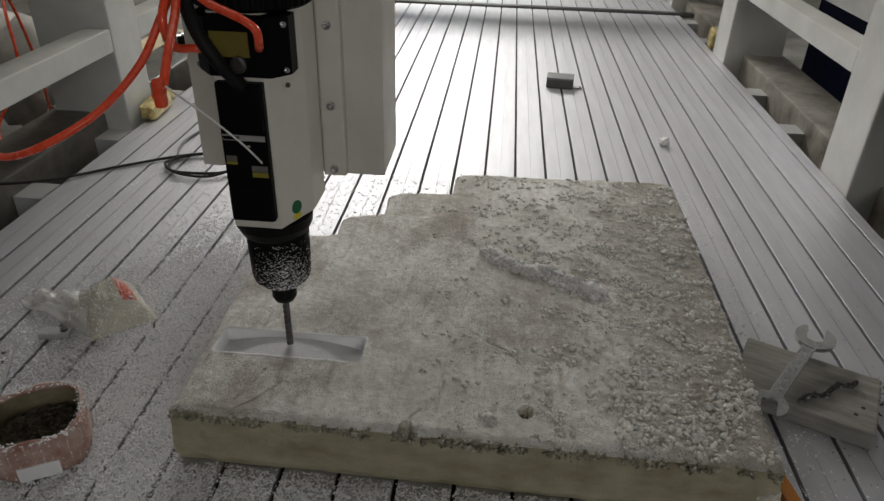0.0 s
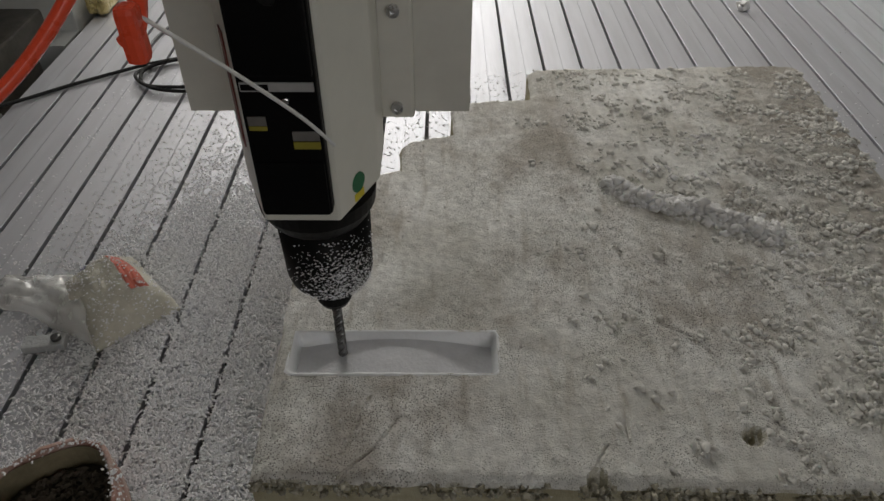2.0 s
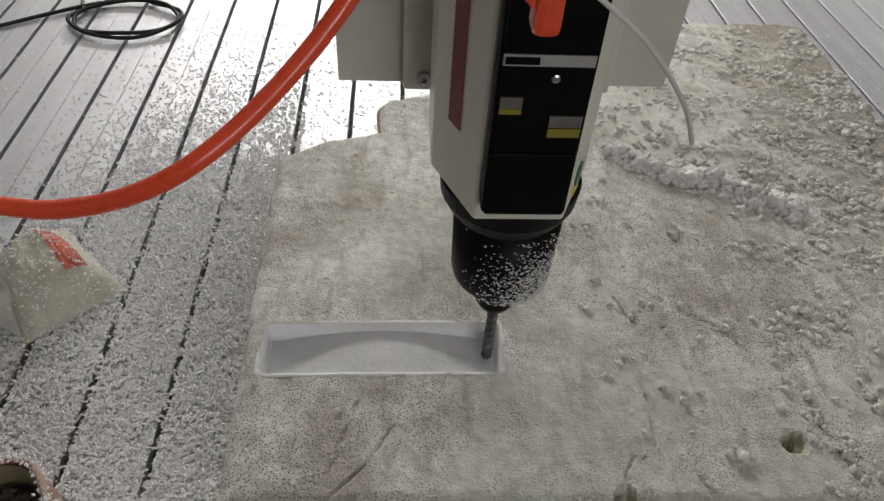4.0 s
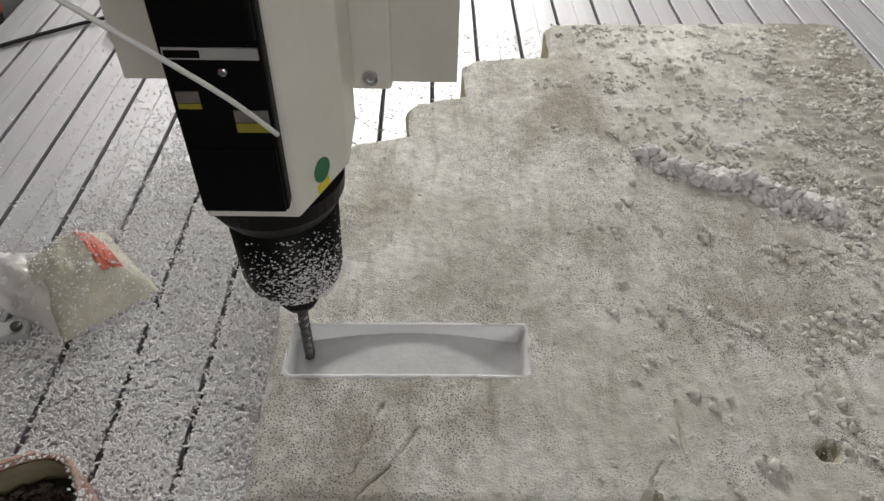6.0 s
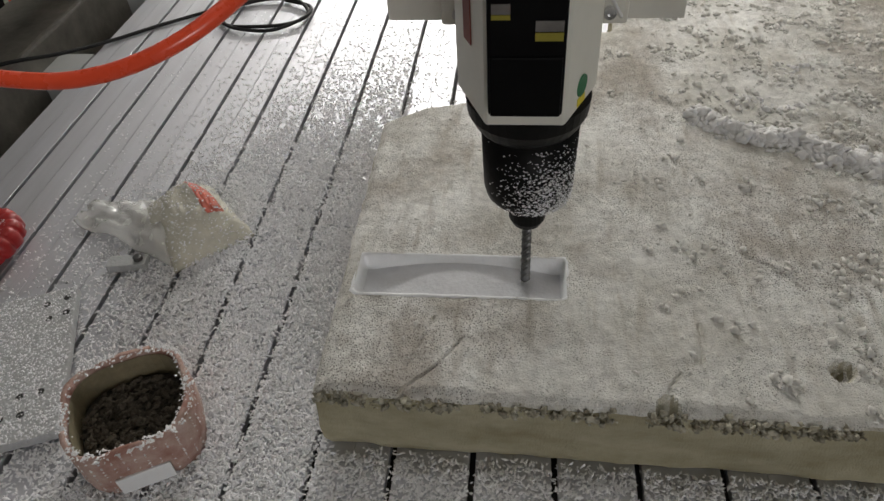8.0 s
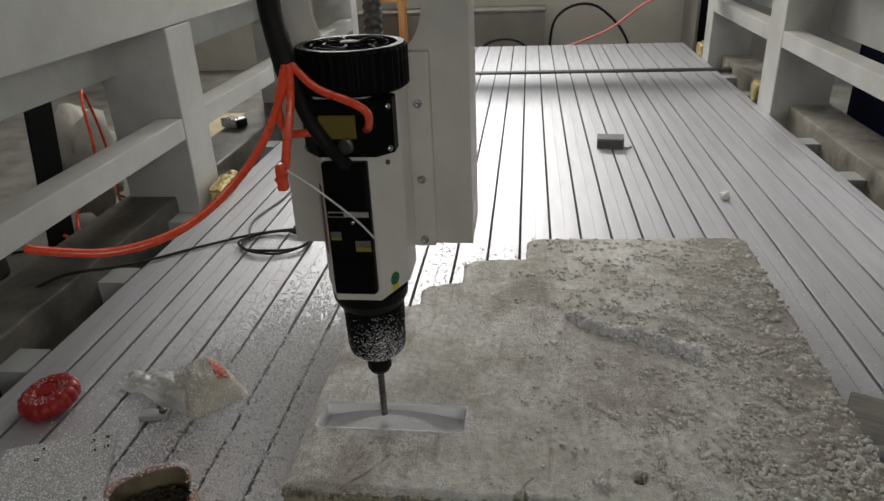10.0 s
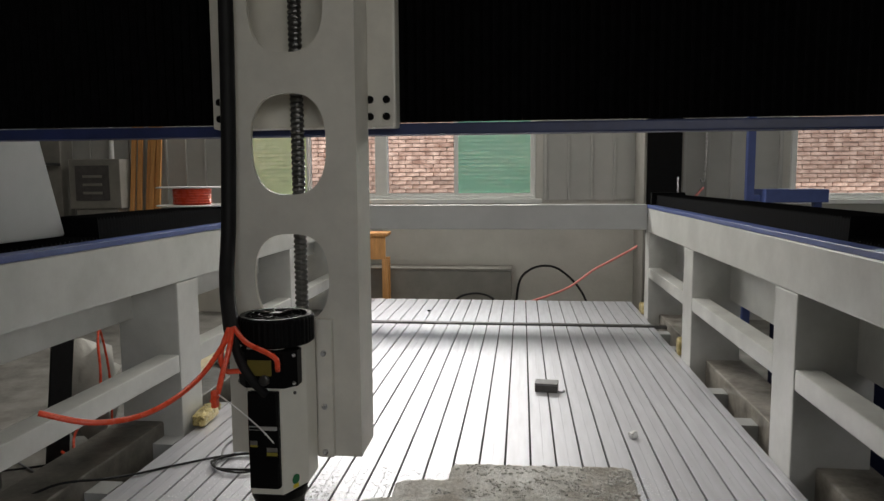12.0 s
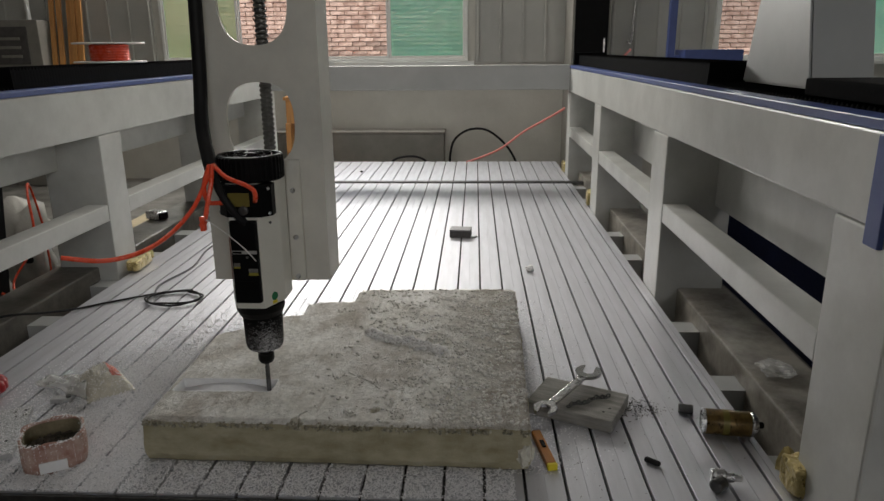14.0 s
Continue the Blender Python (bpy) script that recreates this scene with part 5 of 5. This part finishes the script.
tagged(crumbs("dark_shavings", [(rk.gauss(0.7, 0.035), rk.gauss(0.235, 0.03), 0.0, 0.0008 + 0.002 * rk.random() ** 2) for _ in range(420)] + [(rk.gauss(0.5, 0.3), rk.gauss(0.2, 0.5), 0.0, 0.0006 + 0.001 * rk.random()) for _ in range(500)], None, M_SCRAP, 32), "dark metal shavings scattered on the bed", "shavings", kind="stuff")

# ---- on and beside the frames ----
def reel():
    root = thing("hose_reel", "white spool wound with red hose, standing on the bellows", "reel")
    part("flange", lathe([(0.165, 0), (0.167, 0.002), (0.167, 0.006), (0.165, 0.008)], 40), M_WHITE, root)
    part("flange", lathe([(0.165, 0.0885), (0.167, 0.0905), (0.167, 0.0945), (0.165, 0.0965)], 40), M_WHITE, root)
    prof = [(0.08, 0.0085)]
    for i in range(6):
        prof += [(0.088, 0.011 + 0.0125 * i), (0.094, 0.0165 + 0.0125 * i), (0.088, 0.022 + 0.0125 * i)]
    part("winding", lathe(prof + [(0.08, 0.088)], 40), M_RED, root, "glossy red hose windings", True)
    root.matrix_world = pose(-1.562, 1.98, 0.914)


reel()


def strap():
    root = thing("black_strap", "black strap hanging beside the machine frame", "strap")
    part("band", move(bx(-0.004, 0.004, -0.065, 0.065, -0.3, 0.62, 0.001), Matrix.Rotation(radians(-9), 4, "X")), M_RUBBER, root)
    root.matrix_world = pose(-1.75, 1.16, 0.05)


strap()
part("cabinet_body", bx(1.62, 2.5, -0.6, 3.3, FLOOR_Z, 0.62, 0.01), M_BLUEDK, thing("blue_cabinet", "dark blue painted steel cabinet behind the side frame", "cabinet"))
part("brace", move(bx(-0.006, 0.006, -0.03, 0.03, -0.5, 0.4, 0.002), Matrix.Translation((1.6, 0.75, 0.25)) @ Matrix.Rotation(radians(12), 4, "X")), M_BLUE, bpy.data.objects["blue_cabinet"], "lighter blue brace")
part("end_plate", bx(0.955, 0.966, -0.31, -0.262, 0.615, 0.815, 0.002), M_BLUE, thing("blue_plate", "blue painted cover plate on the frame's post", "plate"))
crumple("clear_wrap", "scrap of clear plastic wrap on the foot beam", "plastic wrap", (0.05, 0.06, 0.012), M_BAG, (1.13, 0.38, 0.043), 14)
cover = thing("end_cover", "black rubber end cover on the guide rail", "cover")
part("lid", bx(1.03, 1.25, -0.35, 0.215, 0.852, 0.892, 0.006), M_BELLOWS, cover)
part("cover_left", bx(-1.62, -1.41, 0.0, 0.42, 0.85, 0.886, 0.006), M_BELLOWS, thing("end_cover", "black rubber end cover on the guide rail", "cover"))


def left_background():
    eb = thing("control_box", "grey electrical control box with dark panel behind the machine", "control box")
    part("case", bx(-4.35, -3.82, 5.1, 5.3, 0.78, 1.26, 0.01), M_GREYBOX, eb)
    part("panel", bx(-4.28, -3.93, 5.088, 5.099, 0.86, 1.2, 0.004), M_DARKGREY, eb)
    for i in range(3):
        part("vent", bx(-4.2, -4.0, 5.08, 5.087, 0.92 + 0.08 * i, 0.945 + 0.08 * i, 0.002), M_GREYBOX, eb)
    part("stand", bx(-4.3, -3.87, 5.12, 5.28, FLOOR_Z, 0.778, 0.01), M_GREYBOX, eb)
    rnd = random.Random(4)
    for i in range(7):
        b = thing("leaning_board", "orange-brown wooden board leaning against the wall", "board", "leaning boards")
        part("board", bx(-0.022, 0.022, -0.012, 0.012, 0, 2.2, 0.003), M_WOOD, b)
        b.matrix_world = pose(-3.78 + 0.045 * i, 5.08 + 0.03 * (i % 2), FLOOR_Z, -7, 2 * rnd.random(), 10 * rnd.random())
    dk = thing("dark_shelf", "dark steel shelving standing against the wall", "shelf")
    part("back", bx(-5.6, -4.5, 5.2, 5.4, FLOOR_Z, 2.2, 0.01), M_GREYBOX, dk)
    for i in range(4):
        part("board", bx(-5.6, -4.5, 4.9, 5.199, 0.1 + 0.55 * i, 0.13 + 0.55 * i, 0.004), M_DARKST, dk)
    pp = thing("white_pipe", "upright white plastic pipe against the wall", "pipe")
    part("pipe", lathe([(0.02, 0), (0.02, 2.4)], 14, (-4.05, 5.36, FLOOR_Z)), M_WHITE, pp)


left_background()


def stool():
    root = thing("wooden_stool", "small orange varnished wooden stool behind the bed", "stool")
    part("seat", bx(-0.17, 0.17, -0.14, 0.14, 0.83, 0.86, 0.005), M_WOOD, root)
    part("apron", bx(-0.15, 0.15, -0.125, -0.105, 0.62, 0.829, 0.003), M_WOOD, root)
    for sx in (-1, 1):
        for sy in (-1, 1):
            part("leg", bx(sx * 0.14 - 0.025, sx * 0.14 + 0.025, sy * 0.1 - 0.024, sy * 0.1 + 0.024, 0.0, 0.619, 0.004), M_WOOD, root)
    root.matrix_world = pose(-1.34, 5.02, FLOOR_Z, 0, 0, 4)


stool()
low = thing("grey_trunk", "low grey board box standing against the plaster wall", "box")
part("body", bx(-1.7, -0.05, 5.2, 5.46, FLOOR_Z, 0.185, 0.006), M_GREYBOX, low)
part("lid", bx(-1.71, -0.04, 5.19, 5.47, 0.187, 0.207, 0.004), M_GREYBOX, low)
loop = thing("black_hose_loop", "thin black hose standing in loops behind the bed", "hose")
part("loop", tube([(0.0, 5.3, -0.28), (0.0, 5.32, -0.1), (0.04, 5.34, 0.1), (0.18, 5.35, 0.205), (0.36, 5.35, 0.205), (0.53, 5.34, 0.08), (0.64, 5.32, -0.08), (0.7, 5.3, -0.28)], 0.011, 8, 8), M_RUBBER, loop, "", True)
part("loop", tube([(-0.62, 5.12, -0.28), (-0.56, 5.13, -0.08), (-0.4, 5.14, -0.02), (-0.24, 5.13, -0.05), (-0.1, 5.12, -0.2), (-0.05, 5.1, -0.28)], 0.01, 8, 8), M_RUBBER, loop, "", True)
rope = thing("red_line", "thin red cable strung up beside the wall", "cable")
part("line", tube([(0.0, 5.2, -0.14), (0.25, 5.2, -0.06), (0.45, 5.2, 0.02), (0.56, 5.2, 0.09), (0.72, 5.2, 0.21), (0.9, 5.2, 0.31), (1.16, 5.2, 0.47), (1.5, 5.3, 0.75), (1.7, 5.35, 0.95)], 0.011, 8, 6), M_SOFTRED, rope, "", True)
dark = thing("dark_locker", "tall dark grey locker in the corner by the wall", "locker")
part("body", bx(1.09, 1.42, 4.9, 5.4, FLOOR_Z, 2.3, 0.008), M_GREYBOX, dark)
part("door", bx(1.11, 1.4, 4.88, 4.899, FLOOR_Z + 0.05, 2.25, 0.004), M_BLACK, dark)
part("handle", bx(1.36, 1.375, 4.865, 4.879, 0.9, 1.05, 0.003), M_STEEL, dark)
post = thing("blue_rack", "blue painted steel rack with a flat tray", "rack")
part("upright", move(bx(-0.03, 0.03, -0.03, 0.03, FLOOR_Z, 2.3, 0.004), Matrix.Translation((1.87, 4.6, 0))), M_BLUE, post)
part("tray", bx(1.95, 2.42, 4.45, 4.75, 0.84, 0.945, 0.006), M_BLUE, post)
part("arm", bx(1.9, 1.95, 4.57, 4.63, 0.85, 0.9, 0.003), M_BLUE, post)
part("second_upright", bx(2.36, 2.42, 4.57, 4.63, FLOOR_Z, 0.838, 0.004), M_BLUE, post)
hook = thing("hanging_hook", "thin steel rod with a hook hanging by the wall", "hook")
part("rod", tube([(1.72, 5.36, 1.9), (1.715, 5.36, 1.3), (1.71, 5.35, 1.15), (1.7, 5.34, 1.02), (1.68, 5.34, 1.0), (1.665, 5.34, 1.03)], 0.009, 8, 6), M_STEEL, hook, "", True)


def floor_clutter():
    root = thing("floor_cables", "tangle of dark and red cables on the workshop floor", "cables")
    for i, (pts, mm) in enumerate((
        ([(-1.72, 0.3, -0.29), (-1.95, 0.8, -0.285), (-1.75, 1.1, -0.28), (-2.1, 1.4, -0.29), (-1.85, 1.9, -0.29), (-2.3, 2.3, -0.29)], M_RUBBER),
        ([(-2.2, 0.5, -0.29), (-1.85, 0.95, -0.28), (-2.05, 1.25, -0.25), (-1.8, 1.3, -0.285), (-2.4, 1.7, -0.29)], M_GREYCAB),
        ([(-1.66, 1.05, 0.03), (-1.7, 1.18, -0.05), (-1.78, 1.3, 0.0), (-1.74, 1.42, 0.15), (-1.8, 1.52, 0.34), (-1.85, 1.62, 0.36), (-1.9, 1.75, 0.1), (-2.0, 1.9, -0.29)], M_RED),
        ([(-2.5, 1.5, -0.29), (-2.1, 1.7, -0.29), (-1.9, 2.2, -0.29), (-2.2, 2.6, -0.29), (-2.0, 3.1, -0.29)], M_RUBBER))):
        part("cable", tube(pts, 0.0055, 8, 8), mm, root, "", True)
    sack = crumple("sack_body", "", "", (0.13, 0.16, 0.21), M_SACK, (0, 0, 0), 21)
    for p in sack.data.polygons:
        p.use_smooth = True
    sroot = thing("white_sack", "crumpled white sack with a dark mark on the floor", "sack")
    for key in ("label", "category"):
        if key in sack:
            del sack[key]
    sack.parent = sroot
    part("dark_mark", bx(0.07, 0.12, -0.15, -0.12, 0.22, 0.27, 0.01), M_BLACK, sroot)
    sroot.matrix_world = pose(-2.15, 1.95, FLOOR_Z)
    m = thing("machine_part", "dark motor unit with a grey tube on the floor", "machine part")
    part("block", bx(-3.3, -2.2, 0.2, 1.4, FLOOR_Z, 0.1, 0.02), M_DARKGREY, m)
    part("tube", move(lathe([(0.07, 0), (0.07, 1.3)], 20), Matrix.Translation((-2.4, 0.1, 0.17)) @ Matrix.Rotation(radians(-90), 4, "X")), M_GREYBOX, m, "grey tube")
    b = thing("chrome_box", "small chrome box with dark end lying on the foot beam", "box")
    part("case", bx(-0.05, 0.05, -0.035, 0.035, 0, 0.045, 0.006), M_STEEL, b)
    part("cap", bx(0.0505, 0.062, -0.03, 0.03, 0.004, 0.04, 0.003), M_BLACK, b)
    b.matrix_world = pose(-1.58, 2.3, 0.043, 0, 0, -25)
    c = thing("cardboard_sheets", "flat pale cardboard sheets lying on the floor", "cardboard")
    part("sheet", bx(-2.5, -1.75, 3.0, 3.5, FLOOR_Z, FLOOR_Z + 0.02, 0.003), M_CARDS, c)
    part("sheet", bx(-2.35, -1.8, 3.15, 3.75, FLOOR_Z + 0.022, FLOOR_Z + 0.04, 0.003), M_CARDS, c)


floor_clutter()


# ---- bricks outside ----
def brick_mesh():
    bm = bx(-0.115, 0.115, -0.02, 0.02, -0.03, 0.03, 0.004)
    me = bpy.data.meshes.new("brick")
    bm.to_mesh(me)
    bm.free()
    me.materials.append(M_BRICK)
    return me


def lay_bricks(x0, x1, z0, z1, rnd, me, limit):
    n = 0
    z, row = z0, 0
    rest = bmesh.new()
    while z < z1:
        x = x0 + (0.12 if row % 2 else 0)
        while x < x1:
            m = pose(x + rnd.uniform(-0.004, 0.004), 11.05 + rnd.uniform(-0.006, 0.006), z, 0, rnd.uniform(-1, 1), 0)
            if n < limit:
                o = new("brick", me)
                o.parent, o.matrix_basis = brick_wall, m
            else:
                k = len(rest.verts)
                rest.from_mesh(me)
                rest.verts.ensure_lookup_table()
                bmesh.ops.transform(rest, matrix=m, verts=rest.verts[k:])
            n += 1
            x += 0.245
        z += 0.073
        row += 1
    if len(rest.verts):
        tagged(part("bricks", rest, M_BRICK, brick_wall), kind="stuff")
    else:
        rest.free()
    return n


BRICK = brick_mesh()
rb = random.Random(2)
lay_bricks(-5.8, 0.6, 0.7, 2.1, rb, BRICK, 200)
lay_bricks(4.2, 9.5, 0.7, 2.1, rb, BRICK, 100)


# ---- what moves ----
TOOL = [(0.0, -0.414, 0.112), (0.5, -0.497, 0.093), (1.0, -0.524, 0.087), (1.5, -0.513, 0.089), (2.0, -0.476, 0.105), (2.5, -0.406, 0.115), (3.0, -0.333, 0.107), (3.65, -0.287, 0.085), (4.0, -0.295, 0.086), (4.5, -0.338, 0.1), (5.0, -0.41, 0.116), (5.5, -0.486, 0.107), (6.0, -0.52, 0.089), (6.5, -0.522, 0.087), (7.0, -0.484, 0.105), (7.7, -0.37, 0.113), (8.2, -0.31, 0.097), (8.65, -0.287, 0.085), (9.0, -0.293, 0.085), (9.5, -0.338, 0.1), (10.0, -0.426, 0.116), (10.5, -0.507, 0.093), (11.0, -0.529, 0.087), (11.5, -0.507, 0.093), (12.0, -0.475, 0.109), (12.5, -0.4, 0.117), (13.0, -0.313, 0.09), (13.5, -0.285, 0.085), (14.0, -0.298, 0.085)]


def motions():
    for ob in (spindle, column, hose):
        walk(ob, [(t, pose(x, 0, z - 0.087)) for t, x, z in TOOL])
    mount, axis = Vector((-0.058, 0.04, 0.715)), Vector((-0.85, 0.527, 0))
    swing = ((0, -48, -18), (1.5, -46, -18), (3.0, -36, -21), (5.5, -44, -18), (7.0, -40, -16), (9.5, -6, -7), (10.0, -4, -2), (10.5, 0, 10), (11.2, 0, 9), (12.0, 0, 6), (12.5, 0, 9), (13.0, -2, 3), (13.5, -4, -3), (14.0, -6, -4))
    walk(hose_run, [(t, Matrix.Translation(mount) @ Matrix.Rotation(radians(yaw), 4, "Z") @ Matrix.Rotation(radians(a), 4, axis) @ Matrix.Translation(-mount)) for t, yaw, a in swing])
    walk(carriage, [(t, pose(x, 0, 0)) for t, x, z in TOOL])


motions()
